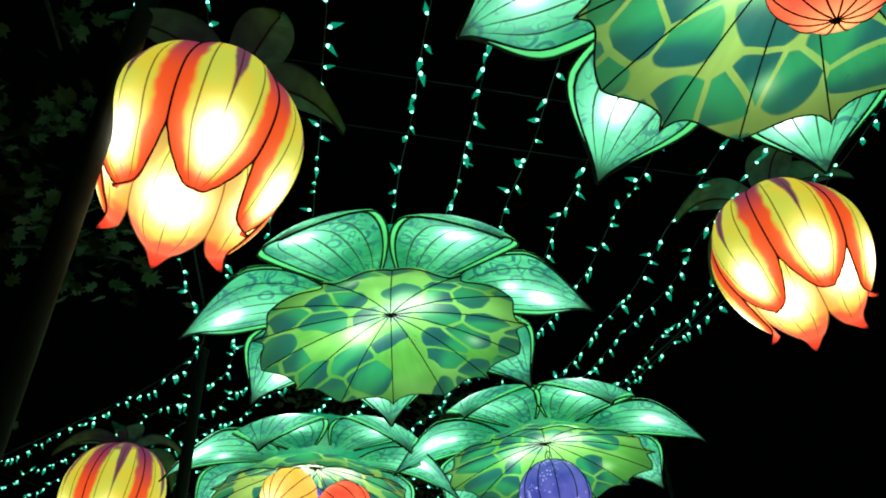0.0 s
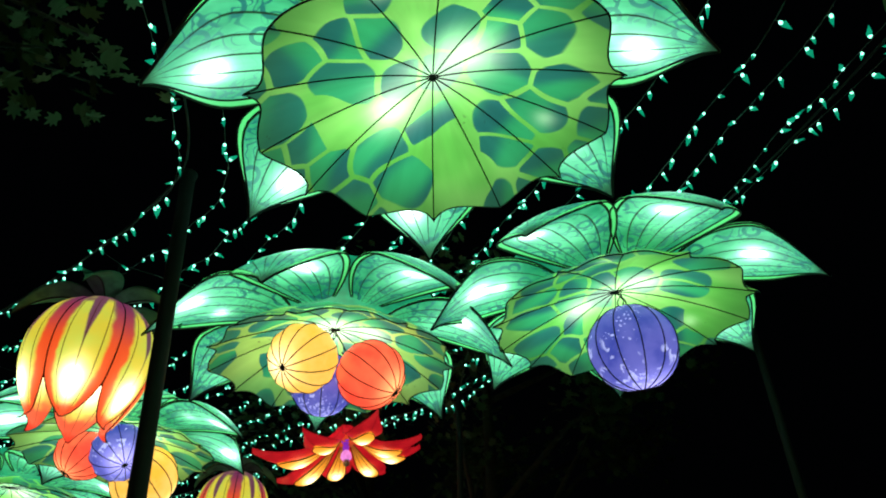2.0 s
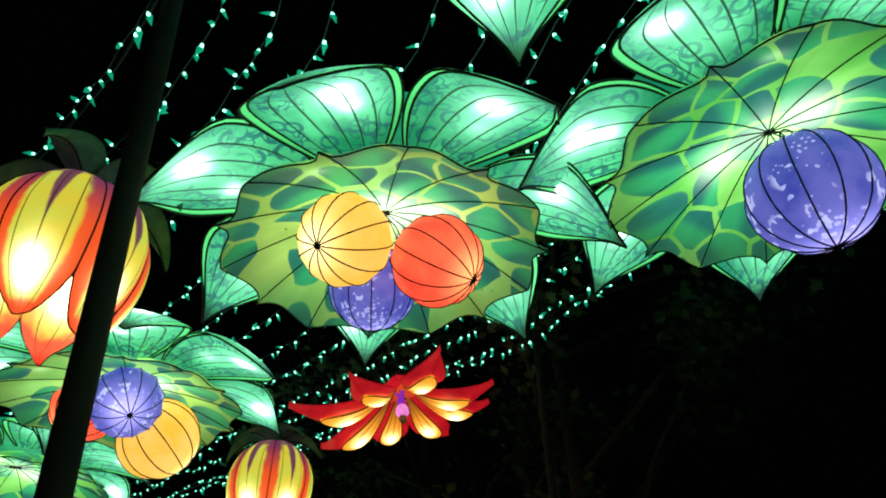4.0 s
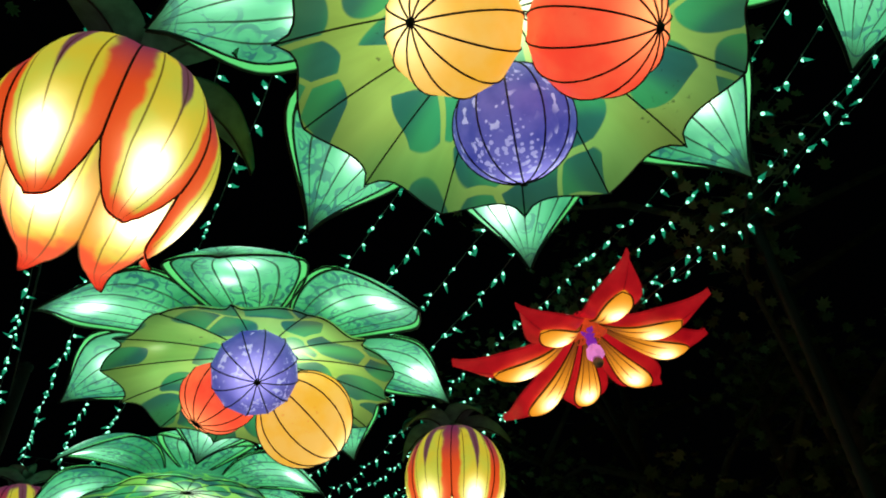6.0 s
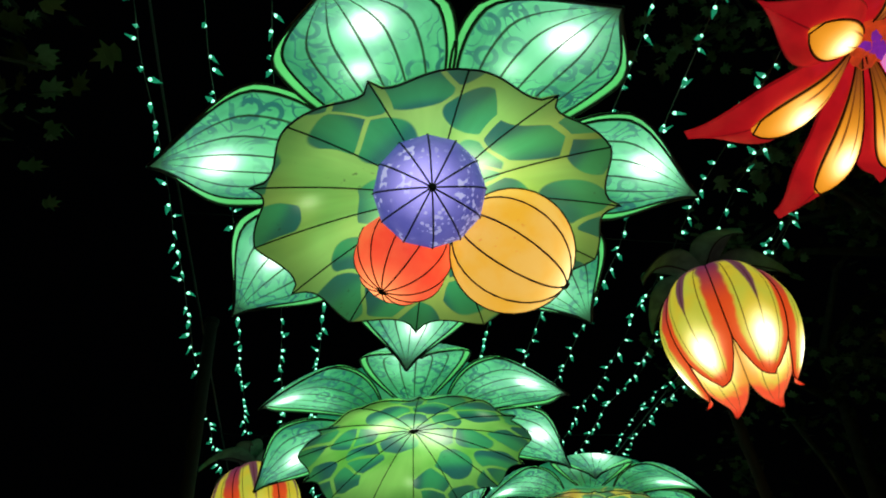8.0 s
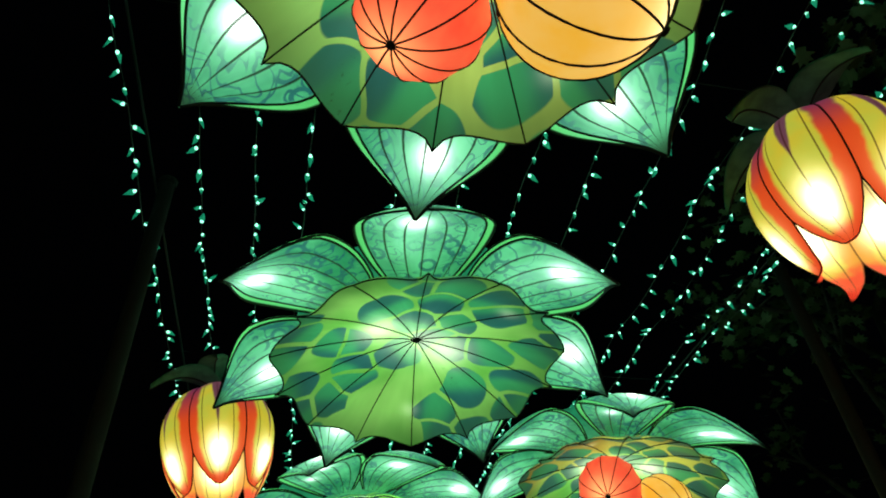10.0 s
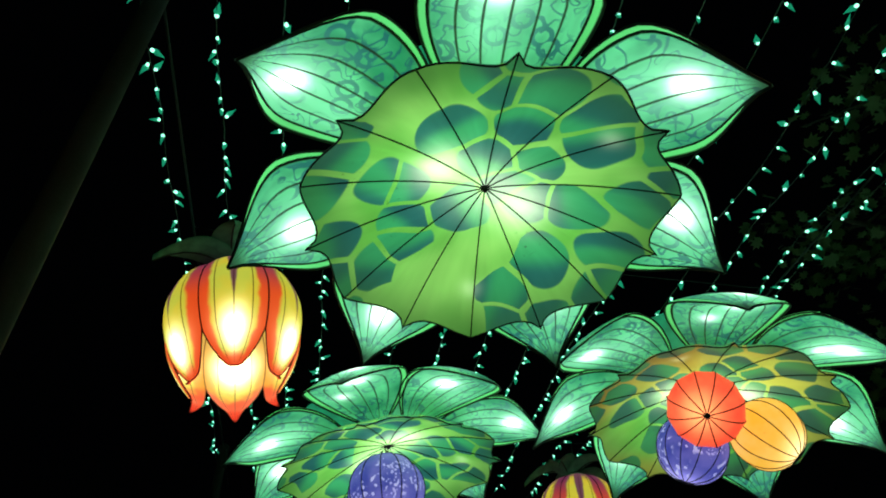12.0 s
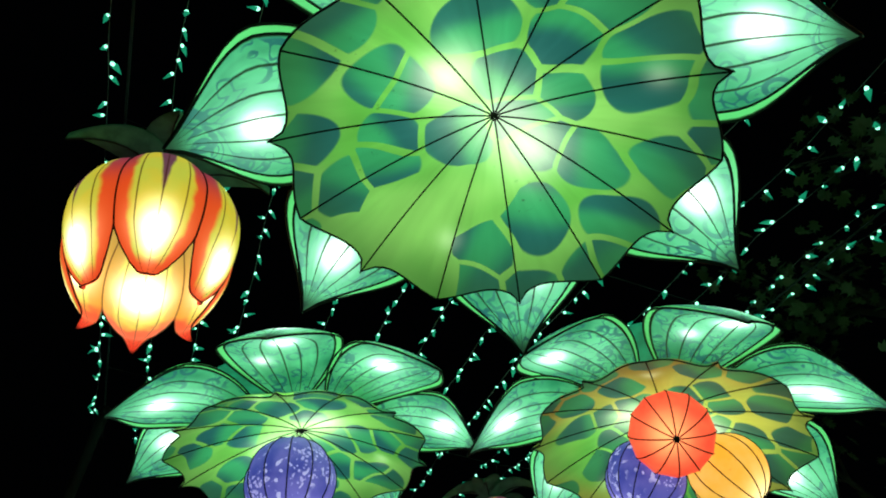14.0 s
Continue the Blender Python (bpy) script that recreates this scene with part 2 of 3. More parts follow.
def tulip_cloth():
    """Outside of the bell flowers, with a bulb's glow painted on each petal."""
    n = Nodes("tulip_cloth")
    u, v, _ = n.split(n.coords("UV"))
    sv = n.m("SUBTRACT", n.m("MULTIPLY", v, 2.0), 1.0)
    a = n.m("ABSOLUTE", sv)
    wob = n.m("MULTIPLY", n.m("SUBTRACT", n.noise(n.vm("ADD", n.coords(), n.vec(n.m("MULTIPLY", n.rand(), 7.0), 0.0)), 3.0, 2.0), 0.5), 0.3)
    colour = tulip_print(n, u, a, wob)
    # Painted hot spot and halo; nothing shines from behind the petal.
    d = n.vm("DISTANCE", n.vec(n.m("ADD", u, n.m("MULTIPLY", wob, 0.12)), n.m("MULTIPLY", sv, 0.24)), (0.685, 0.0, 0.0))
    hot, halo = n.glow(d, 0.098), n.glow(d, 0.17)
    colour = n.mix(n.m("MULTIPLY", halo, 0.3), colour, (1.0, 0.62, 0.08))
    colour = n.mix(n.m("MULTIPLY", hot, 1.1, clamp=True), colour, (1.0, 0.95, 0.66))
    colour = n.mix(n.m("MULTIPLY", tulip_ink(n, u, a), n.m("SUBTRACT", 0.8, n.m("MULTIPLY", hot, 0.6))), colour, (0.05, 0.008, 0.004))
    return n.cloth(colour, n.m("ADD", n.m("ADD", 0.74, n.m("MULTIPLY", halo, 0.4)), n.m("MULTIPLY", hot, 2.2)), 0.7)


def inner_tulip_cloth():
    """Inside of the bell flowers: bulb glow painted white-hot over the middle, red at the tip."""
    n = Nodes("inner_tulip_cloth")
    u, v, _ = n.split(n.coords("UV"))
    sv = n.m("SUBTRACT", n.m("MULTIPLY", v, 2.0), 1.0)
    a = n.m("ABSOLUTE", sv)
    wob = n.m("MULTIPLY", n.m("SUBTRACT", n.noise(n.coords(), 3.0, 2.0), 0.5), 0.25)
    colour = n.mix(0.5, tulip_print(n, u, a, wob), (0.78, 0.6, 0.035))
    colour = n.mix(n.smooth(n.m("ADD", u, wob), 0.62, 0.74), colour, (0.95, 0.06, 0.025))
    # White-hot area painted by petal position, in place of a bulb inside the bell.
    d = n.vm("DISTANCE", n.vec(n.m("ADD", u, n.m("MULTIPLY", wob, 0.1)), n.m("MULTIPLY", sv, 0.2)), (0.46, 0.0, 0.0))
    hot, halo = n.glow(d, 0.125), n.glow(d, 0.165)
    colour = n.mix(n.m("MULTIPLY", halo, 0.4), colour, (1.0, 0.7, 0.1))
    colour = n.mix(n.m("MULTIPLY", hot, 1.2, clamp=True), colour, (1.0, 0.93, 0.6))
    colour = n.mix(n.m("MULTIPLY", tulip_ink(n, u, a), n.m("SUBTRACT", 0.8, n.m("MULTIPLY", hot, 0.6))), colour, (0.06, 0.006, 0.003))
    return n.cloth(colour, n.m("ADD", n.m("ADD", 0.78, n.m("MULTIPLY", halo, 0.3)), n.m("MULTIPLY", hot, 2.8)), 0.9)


def red_cloth():
    n = Nodes("red_cloth")
    u, v, _ = n.split(n.coords("UV"))
    a = n.m("ABSOLUTE", n.m("SUBTRACT", n.m("MULTIPLY", v, 2.0), 1.0))
    g = n.noise(n.coords(), 6.0, 3.0)
    colour = n.mix(n.smooth(g, 0.3, 0.7), (0.4, 0.004, 0.01), (0.58, 0.01, 0.016))
    ink = n.m("MAXIMUM", n.smooth(a, 0.02, 0.04, 1.0, 0.0), n.smooth(a, 0.94, 0.98))
    colour = n.mix(n.m("MULTIPLY", ink, 0.6), colour, (0.03, 0.0, 0.002))
    return n.cloth(colour, n.smooth(u, 0.0, 1.0, 0.75, 0.6))


def gold_cloth():
    n = Nodes("gold_cloth")
    u, v, _ = n.split(n.coords("UV"))
    a = n.m("ABSOLUTE", n.m("SUBTRACT", n.m("MULTIPLY", v, 2.0), 1.0))
    # Bulb glow painted on the outer part of the lobe.
    d = n.vm("DISTANCE", n.vec(n.m("MULTIPLY", u, 0.5), n.m("MULTIPLY", a, 0.1)), (0.33, 0.0, 0.0))
    hot, halo = n.glow(d, 0.06), n.glow(d, 0.14)
    colour = n.mix(n.smooth(u, 0.05, 0.6), (0.2, 0.045, 0.006), (0.8, 0.26, 0.015))
    colour = n.mix(n.m("MULTIPLY", halo, 0.5), colour, (1.0, 0.5, 0.04))
    colour = n.mix(hot, colour, (1.0, 0.9, 0.45))
    ink = n.m("MAXIMUM", n.m("MULTIPLY", n.smooth(n.m("PINGPONG", a, 0.33), 0.03, 0.07, 1.0, 0.0), n.smooth(u, 0.5, 0.75, 1.0, 0.0)), n.smooth(a, 0.9, 0.95))
    colour = n.mix(n.m("MULTIPLY", ink, 0.8), colour, (0.05, 0.006, 0.002))
    return n.cloth(colour, n.m("ADD", n.m("ADD", 0.7, n.m("MULTIPLY", halo, 0.7)), n.m("MULTIPLY", hot, 1.6)))


def plain_glow(name, colour, strength):
    n = Nodes(name)
    g = n.noise(n.coords(), 14.0, 3.0)
    return n.cloth(n.mix(n.smooth(g, 0.3, 0.7, 0.0, 0.35), colour, (0.01, 0.01, 0.01)), strength)


def dull(name, dark, light, scale, rough=0.7, metal=0.0, bump=0.3):
    n = Nodes(name)
    p = n.coords()
    g = n.noise(p, scale, 5.0)
    h = n.noise(p, scale * 7.0, 3.0)
    c = n.mix(n.smooth(g, 0.3, 0.7), dark, light)
    c = n.mix(n.smooth(h, 0.55, 0.75, 0.0, 0.35), c, dark)
    n.bump(h, bump, 0.004)
    return n.solid(c, n.smooth(g, 0.2, 0.8, rough - 0.12, min(1.0, rough + 0.12)), metal)


PETAL = petal_cloth()
DISC = {w: disc_cloth("disc_cloth_%s" % k, w) for w, k in ((0.0, "green"), (0.35, "olive"), (0.8, "amber"))}
YELLOW = ball_cloth("yellow_cloth", (0.92, 0.46, 0.035), (1.0, 0.85, 0.4), False)
ORANGE = ball_cloth("orange_cloth", (0.95, 0.06, 0.03), (1.0, 0.38, 0.13), False)
PURPLE = ball_cloth("purple_cloth", (0.038, 0.05, 0.31), (0.42, 0.38, 0.9), True)
TULIP, TULIP_IN = tulip_cloth(), inner_tulip_cloth()
RED, GOLD = red_cloth(), gold_cloth()
TEAL = plain_glow("teal_cloth", (0.012, 0.24, 0.115), 0.75)
VIOLET = plain_glow("violet_cloth", (0.2, 0.02, 0.4), 0.8)
PINK = plain_glow("pink_cloth", (0.75, 0.22, 0.6), 0.9)
SCARLET = plain_glow("scarlet_cloth", (0.6, 0.06, 0.012), 0.8)
WIRE = dull("black_wire", (0.004, 0.005, 0.004), (0.012, 0.013, 0.012), 30.0, 0.75)
CORD = dull("green_cord", (0.03, 0.05, 0.035), (0.07, 0.1, 0.075), 40.0, 0.6)
SEPAL = dull("sepal_cloth", (0.045, 0.17, 0.1), (0.1, 0.31, 0.19), 5.0, 0.75)
STEEL = dull("dark_steel", (0.005, 0.005, 0.006), (0.012, 0.012, 0.012), 9.0, 0.85)
BARK = dull("bark", (0.018, 0.015, 0.012), (0.055, 0.046, 0.036), 14.0, 0.9, 0.0, 0.8)
ASPHALT = dull("asphalt", (0.035, 0.035, 0.036), (0.065, 0.064, 0.062), 6.0, 0.9)
SOIL = dull("grass_soil", (0.02, 0.03, 0.012), (0.05, 0.06, 0.025), 2.0, 0.95)
CLEAR = dull("clear_plastic", (0.3, 0.28, 0.3), (0.5, 0.47, 0.5), 25.0, 0.25)
LED = plain_glow("led_core", (0.32, 1.0, 0.68), 2.8)
LED_LEAF = plain_glow("led_leaf", (0.006, 0.36, 0.18), 0.7)


def leaf_material():
    n = Nodes("maple_leaf")
    g = n.noise(n.coords(), 1.6, 3.0)
    isl = n.nt.nodes.new("ShaderNodeNewGeometry").outputs["Random Per Island"]
    c = n.mix(n.smooth(g, 0.3, 0.7), (0.04, 0.085, 0.025), (0.085, 0.12, 0.045))
    c = n.mix(n.m("MULTIPLY", isl, 0.5), c, (0.07, 0.09, 0.035))
    return n.solid(c, 0.6)


LEAF = leaf_material()
for quiet in (LED, LED_LEAF, TEAL, VIOLET, PINK, SCARLET):
    quiet.cycles.emission_sampling = "NONE"


# ---- mesh helpers ----
def mesh_of(name, verts, faces, mats, uvs=None, slots=None, smooth=True):
    me = bpy.data.meshes.new(name)
    me.from_pydata(verts, [], faces)
    for mt in mats:
        me.materials.append(mt)
    if uvs is not None:
        lay = me.uv_layers.new(name="UVMap")
        for lp in me.loops:
            lay.data[lp.index].uv = uvs[lp.vertex_index]
    for i, pl in enumerate(me.polygons):
        pl.use_smooth = smooth
        if slots:
            pl.material_index = slots[i]
    me.update()
    return me


def sheet(fn, nu, nv, wrap=False):
    """Points fn(u, v) on a grid, with its faces and the (u, v) of each."""
    cols = nv if wrap else nv + 1
    verts, uvs = [], []
    for i in range(nu + 1):
        for j in range(cols):
            u, v = i / nu, j / nv
            verts.append(fn(u, v))
            uvs.append((u, v))
    faces = []
    for i in range(nu):
        for j in range(nv):
            k = (j + 1) % cols
            faces.append((i * cols + j, (i + 1) * cols + j, (i + 1) * cols + k, i * cols + k))
    return verts, faces, uvs


def tube(points, radius, sides=6, taper=1.0):
    """A round bar along points, closed at both ends."""
    verts, faces = [], []
    pts = [Vector(p) for p in points]
    for i, p in enumerate(pts):
        way = (pts[min(i + 1, len(pts) - 1)] - pts[max(i - 1, 0)]).normalized()
        side = way.cross(Vector((0.31, 0.17, 0.93)))
        if side.length < 0.05:
            side = way.cross(Vector((1, 0, 0)))
        side.normalize()
        up = side.cross(way)
        rr = radius * (1 + (taper - 1) * i / max(1, len(pts) - 1))
        for k in range(sides):
            a = 2 * math.pi * k / sides
            verts.append(p + rr * (math.cos(a) * side + math.sin(a) * up))
    for i in range(len(pts) - 1):
        for k in range(sides):
            m = (k + 1) % sides
            faces.append((i * sides + k, i * sides + m, (i + 1) * sides + m, (i + 1) * sides + k))
    faces.append(tuple(range(sides))[::-1])
    faces.append(tuple((len(pts) - 1) * sides + k for k in range(sides)))
    return verts, faces


def lathe(profile, sides=16):
    """A turned solid: profile of (radius, z) from bottom to top."""
    return sheet(lambda u, v: (profile[round(u * (len(profile) - 1))][0] * math.cos(2 * math.pi * v), profile[round(u * (len(profile) - 1))][0] * math.sin(2 * math.pi * v), profile[round(u * (len(profile) - 1))][1]), len(profile) - 1, sides, True)


def join(*pieces):
    verts, faces = [], []
    for v, f, *_ in pieces:
        n = len(verts)
        verts += list(v)
        faces += [tuple(i + n for i in q) for q in f]
    return verts, faces


def part(name, me, parent, m=None, label=""):
    ob = new(name, me)
    ob.parent = parent
    if m is not None:
        ob.matrix_basis = m
    if label:
        tagged(ob, label)
    return ob


def along(points, n):
    """A smooth line through points, n + 1 samples."""
    pts = [Vector(p) for p in points]
    out = []
    for i in range(n + 1):
        t = i / n * (len(pts) - 1)
        k = min(int(t), len(pts) - 2)
        f = t - k
        a, b, c, d = pts[max(k - 1, 0)], pts[k], pts[k + 1], pts[min(k + 2, len(pts) - 1)]
        out.append(0.5 * ((2 * b) + (c - a) * f + (2 * a - 5 * b + 4 * c - d) * f * f + (3 * b - a - 3 * c + d) * f ** 3))
    return out


# ---- the canopy's edges, in plan ----
EDGE_L = [(-0.85, -2.6), (-1.0, -1.0), (-1.12, 0.3), (-1.22, 1.46), (-1.48, 3.1), (-1.68, 4.13), (-2.05, 4.62), (-2.69, 5.16), (-3.9, 6.03), (-5.0, 6.85), (-6.4, 7.9), (-8.0, 9.1), (-9.6, 10.3)]
EDGE_R = [(2.5, -2.2), (2.35, -0.6), (2.25, 0.8), (2.1, 2.0), (1.82, 3.5), (1.36, 4.9), (0.62, 6.3), (-0.24, 7.5), (-1.6, 8.75), (-2.95, 9.92), (-4.4, 11.0), (-6.0, 12.2), (-7.6, 13.4)]
TOP = 4.15

# ---- ground ----
GROUND = mesh_of("ground", [(-400, -400, -0.03), (400, -400, -0.03), (400, 400, -0.03), (-400, 400, -0.03)], [(0, 1, 2, 3)], [SOIL])
tagged(new("ground", GROUND), "dark grass and soil under the trees", "ground", kind="structure")
pl, pr = along(EDGE_L, 60), along(EDGE_R, 60)
pv = [(*p, 0.0) for q in zip(pl, pr) for p in q]
pv += [(x, y, -0.1) for x, y, _ in pv]
k = len(pv) // 2
pf = [(2 * i, 2 * i + 1, 2 * i + 3, 2 * i + 2) for i in range(60)] + [(2 * i, 2 * i + 2, k + 2 * i + 2, k + 2 * i) for i in range(60)] + [(2 * i + 1, k + 2 * i + 1, k + 2 * i + 3, 2 * i + 3) for i in range(60)]
tagged(new("pavement", mesh_of("pavement", pv, pf, [ASPHALT], smooth=False)), "dark asphalt footpath under the lantern canopy", "path", kind="structure")


# ---- water lily lanterns ----
REACH = 1.2


def petal_line(u, drop):
    """Radius and height of a petal's middle line."""
    r = 0.36 + (REACH - 0.36) * u
    if u < 0.6:
        rolled = 0.02 + 0.12 * math.sin(math.pi / 2 * u / 0.6)
    else:
        rolled = 0.14 + (drop - 0.14) * ((u - 0.6) / 0.4) ** 1.6
    arched = 0.09 * (1 - u) + 0.47 * u * (1 - u) + drop * u ** 1.6
    return r, 0.6 * arched + 0.4 * rolled


def petal_half(u):
    if u < 0.58:
        return 0.35 * math.sin(math.pi / 2 * (u + 0.12) / 0.70) ** 0.8
    return 0.35 * (0.5 + 0.5 * math.cos(math.pi * (u - 0.58) / 0.422)) ** 0.66


def petal_meshes(drop):
    def under(u, v):
        r, z = petal_line(u, drop)
        s = 2 * v - 1
        w = petal_half(u)
        body = max(0.0, 1 - (s / 0.88) ** 2)
        return (r, s * w, z - 0.05 * s * s * w / 0.35 - 0.085 * body ** 0.8 * (w / 0.35))

    def over(u, v):
        r, z = petal_line(u, drop)
        s = 2 * v - 1
        w = petal_half(u)
        return (r, s * w, z - 0.05 * s * s * w / 0.35 + 0.006 + 0.03 * (1 - s * s) * (w / 0.35))

    a, fa, ua = sheet(under, 20, 20)
    b, fb, ub = sheet(over, 20, 10)
    n = len(a)
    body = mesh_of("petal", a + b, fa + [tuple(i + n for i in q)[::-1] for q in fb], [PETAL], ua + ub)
    wires = []
    for s in (1.0, 0.88):
        for sign in (-1, 1):
            line = [Vector(under(i / 18 * 0.995, 0.5 + sign * s / 2)) - Vector((0, 0, 0.003)) for i in range(19)]
            wires.append(tube(line, 0.006 if s == 1.0 else 0.0065, 5))
    hoop = mesh_of("wire_frame", *join(*wires), [WIRE])
    return body, hoop


PETALS = {d: petal_meshes(d) for d in (-0.16, -0.22, -0.3)}
RIBS = 14


def disc_point(rho, frac, bowl):
    """A point of the disc's underside; frac counts gores from rib to rib. Every other rib, over a petal, ends in a cusp."""
    sag = math.sin(math.pi * (frac % 1.0))
    q = abs((frac + 1) % 2 - 1)
    bite = 1.5 * math.sin(math.pi * q ** 0.62) * (1 - q) ** 0.8
    r = rho * (0.808 - rho ** 3 * (0.05 * bite + 0.01 * sag))
    a = 2 * math.pi * frac / RIBS
    return (r * math.cos(a), r * math.sin(a), -bowl * rho ** 1.7 + 0.03 * sag * rho)


def disc_meshes(mat, bowl):
    """The silk disc, one of its ribs and the wire in its hem."""
    a, fa, ua = sheet(lambda u, v: disc_point(0.01 + 0.99 * u, v * RIBS, bowl), 16, RIBS * 10, True)
    b = [(x * 0.995, y * 0.995, z + 0.012 + 0.05 * (1 - min(1.0, math.hypot(x, y) / 0.8) ** 2)) for x, y, z in a]
    n = len(a)
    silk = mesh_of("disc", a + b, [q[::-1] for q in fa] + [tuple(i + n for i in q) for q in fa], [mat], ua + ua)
    rib = mesh_of("rib", *tube([Vector(disc_point(0.02 + 0.985 * i / 12, 0.0, bowl)) - Vector((0, 0, 0.004)) for i in range(13)], 0.0036, 5), [WIRE])
    low_rib = mesh_of("rib", *tube([Vector(disc_point(0.02 + 0.98 * i / 12, 1.0, bowl)) - Vector((0, 0, 0.004)) for i in range(13)], 0.0036, 5), [WIRE])
    hem = mesh_of("hem_wire", *tube([Vector(disc_point(1.0, i / 10, bowl)) for i in range(RIBS * 10 + 1)], 0.0045, 5), [WIRE])
    return silk, rib, low_rib, hem


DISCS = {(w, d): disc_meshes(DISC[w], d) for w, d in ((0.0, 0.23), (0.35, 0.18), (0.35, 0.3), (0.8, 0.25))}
HUB = mesh_of("hub", *lathe([(0.001, -0.02), (0.014, -0.018), (0.016, -0.004), (0.01, 0.01), (0.001, 0.02)], 10)[:2], [WIRE])
BACK = mesh_of("back_cover", *lathe([(0.001, 0.17), (0.5, 0.17), (0.66, 0.175), (0.68, 0.185), (0.6, 0.2), (0.4, 0.215), (0.2, 0.22), (0.001, 0.222)], 28)[:2], [TEAL])


def ball_mesh(mat, ribs=12, r=0.2):
    def fn(u, v):
        f = (v * ribs) % 1.0
        th = math.pi * (0.012 + 0.976 * u)
        rr = r * math.sin(th) * (1 - 0.035 * math.sin(math.pi * f))
        return (rr * math.cos(2 * math.pi * v), rr * math.sin(2 * math.pi * v), r * 0.97 * math.cos(th))
    a, f, uv = sheet(fn, 20, ribs * 4, True)
    return mesh_of("ball_cloth", a, [q[::-1] for q in f], [mat], uv)


BALLS = {c: ball_mesh(mt) for c, mt in (("yellow", YELLOW), ("orange", ORANGE), ("purple", PURPLE))}
BALL_RIB = mesh_of("rib", *tube([(0.201 * math.sin(math.pi * i / 16), 0, 0.1955 * math.cos(math.pi * i / 16)) for i in range(17)], 0.0033, 5), [WIRE])
KNOB = mesh_of("end_ring", *lathe([(0.002, -0.206), (0.011, -0.204), (0.014, -0.196), (0.01, -0.19), (0.002, -0.188)], 10)[:2], [WIRE])


def paper_ball(colour, centre, way, size, hub, group):
    """A ribbed globe lantern whose lower pole points along way."""
    top = new("globe_lantern")
    turn = Vector(way).to_track_quat("-Z", "Y").to_matrix().to_4x4()
    top.matrix_basis = Matrix.Translation(centre) @ turn @ Matrix.Scale(size / 0.2, 4)
    shade = part("shade", BALLS[colour], top)
    for i in range(12):
        part("rib", BALL_RIB, shade, pose(0, 0, 0, 0, 0, 30 * i))
    part("end_ring", KNOB, top)
    back = top.matrix_basis.inverted()
    start, end = Vector((0, 0, 0.2)), back @ (Vector(hub) - Vector((0, 0, 0.012)))
    part("cord", mesh_of("cord", *tube([start, start.lerp(end, 0.4) + Vector((0.015, 0.01, 0.0)), start.lerp(end, 0.75) + Vector((0.02, 0.0, 0.0)), end], 0.0035, 5), [WIRE]), top)
    part("loop", mesh_of("loop", *tube([(0.02 * math.cos(a), 0, 0.215 + 0.03 * math.sin(a)) for a in [math.pi * 2 * i / 12 for i in range(13)]], 0.003, 5), [WIRE]), top)
    look_ = {"yellow": "glowing amber-yellow ribbed silk globe", "orange": "glowing orange-red ribbed silk globe", "purple": "glowing violet speckled ribbed silk globe"}[colour]
    return tagged(top, look_ + " hanging under a water lily lantern", "lantern", group)


def lily(x, y, z, rot, tx, ty, drop, warm, size, bowl, label, slew):
    top = new("water_lily_lantern")
    m = Matrix.Translation((x, y, z)) @ pose(0, 0, 0, tx, 0, 0) @ pose(0, 0, 0, 0, ty, 0) @ pose(0, 0, 0, 0, 0, rot) @ Matrix.Scale(size, 4)
    top.matrix_basis = m
    silk, rib, low_rib, hem = DISCS[warm, bowl]
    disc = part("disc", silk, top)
    for i in range(RIBS // 2):
        part("rib", rib, disc, pose(0, 0, 0, 0, 0, 720 / RIBS * i))
        part("rib", low_rib, disc, pose(0, 0, 0, 0, 0, 720 / RIBS * i))
    part("hem_wire", hem, disc)
    part("hub", HUB, top, None, "small black wire hub")
    part("back_cover", BACK, top, pose(0, 0, -0.02), "teal cloth back")
    body, hoop = PETALS[drop]
    for i in range(7):
        p = part("petal", body, top, pose(0, 0, 0, random.uniform(-4, 4), slew[i][1], 360 / 7 * i + slew[i][0]))
        part("wire_frame", hoop, p)
    part("hanger", mesh_of("hanger", *tube([(0, 0, 0.28), (0, 0, 0.5)], 0.008, 6), [STEEL]), top)
    return tagged(top, label, "lantern", "water lily lanterns")


LILIES = [
    (1.199, 1.053, 3.842, 116.5, 6.0, -4.0, -0.16, 0.35, 0.995, 0.18),
    (-0.310, 3.401, 3.947, 93.1, 3.9, -5.6, -0.22, 0.0, 0.97, 0.23),
    (-1.044, 5.518, 3.882, 105.8, 1.2, -1.1, -0.3, 0.35, 0.993, 0.3),
    (0.814, 5.222, 3.963, 79.4, 1.6, -2.2, -0.22, 0.0, 1.01, 0.23),
    (-3.070, 6.981, 3.722, 142.5, -0.1, -0.6, -0.16, 0.35, 0.992, 0.18),
    (-4.884, 8.610, 3.789, 8.8, -0.8, -3.7, -0.22, 0.0, 1.014, 0.23),
    (-5.053, 11.099, 3.821, -2.0, -7.9, 0.2, -0.3, 0.8, 0.996, 0.25),
    (-7.135, 10.144, 3.797, 249.6, 4.0, -6.2, -0.16, 0.0, 1.003, 0.23),
]
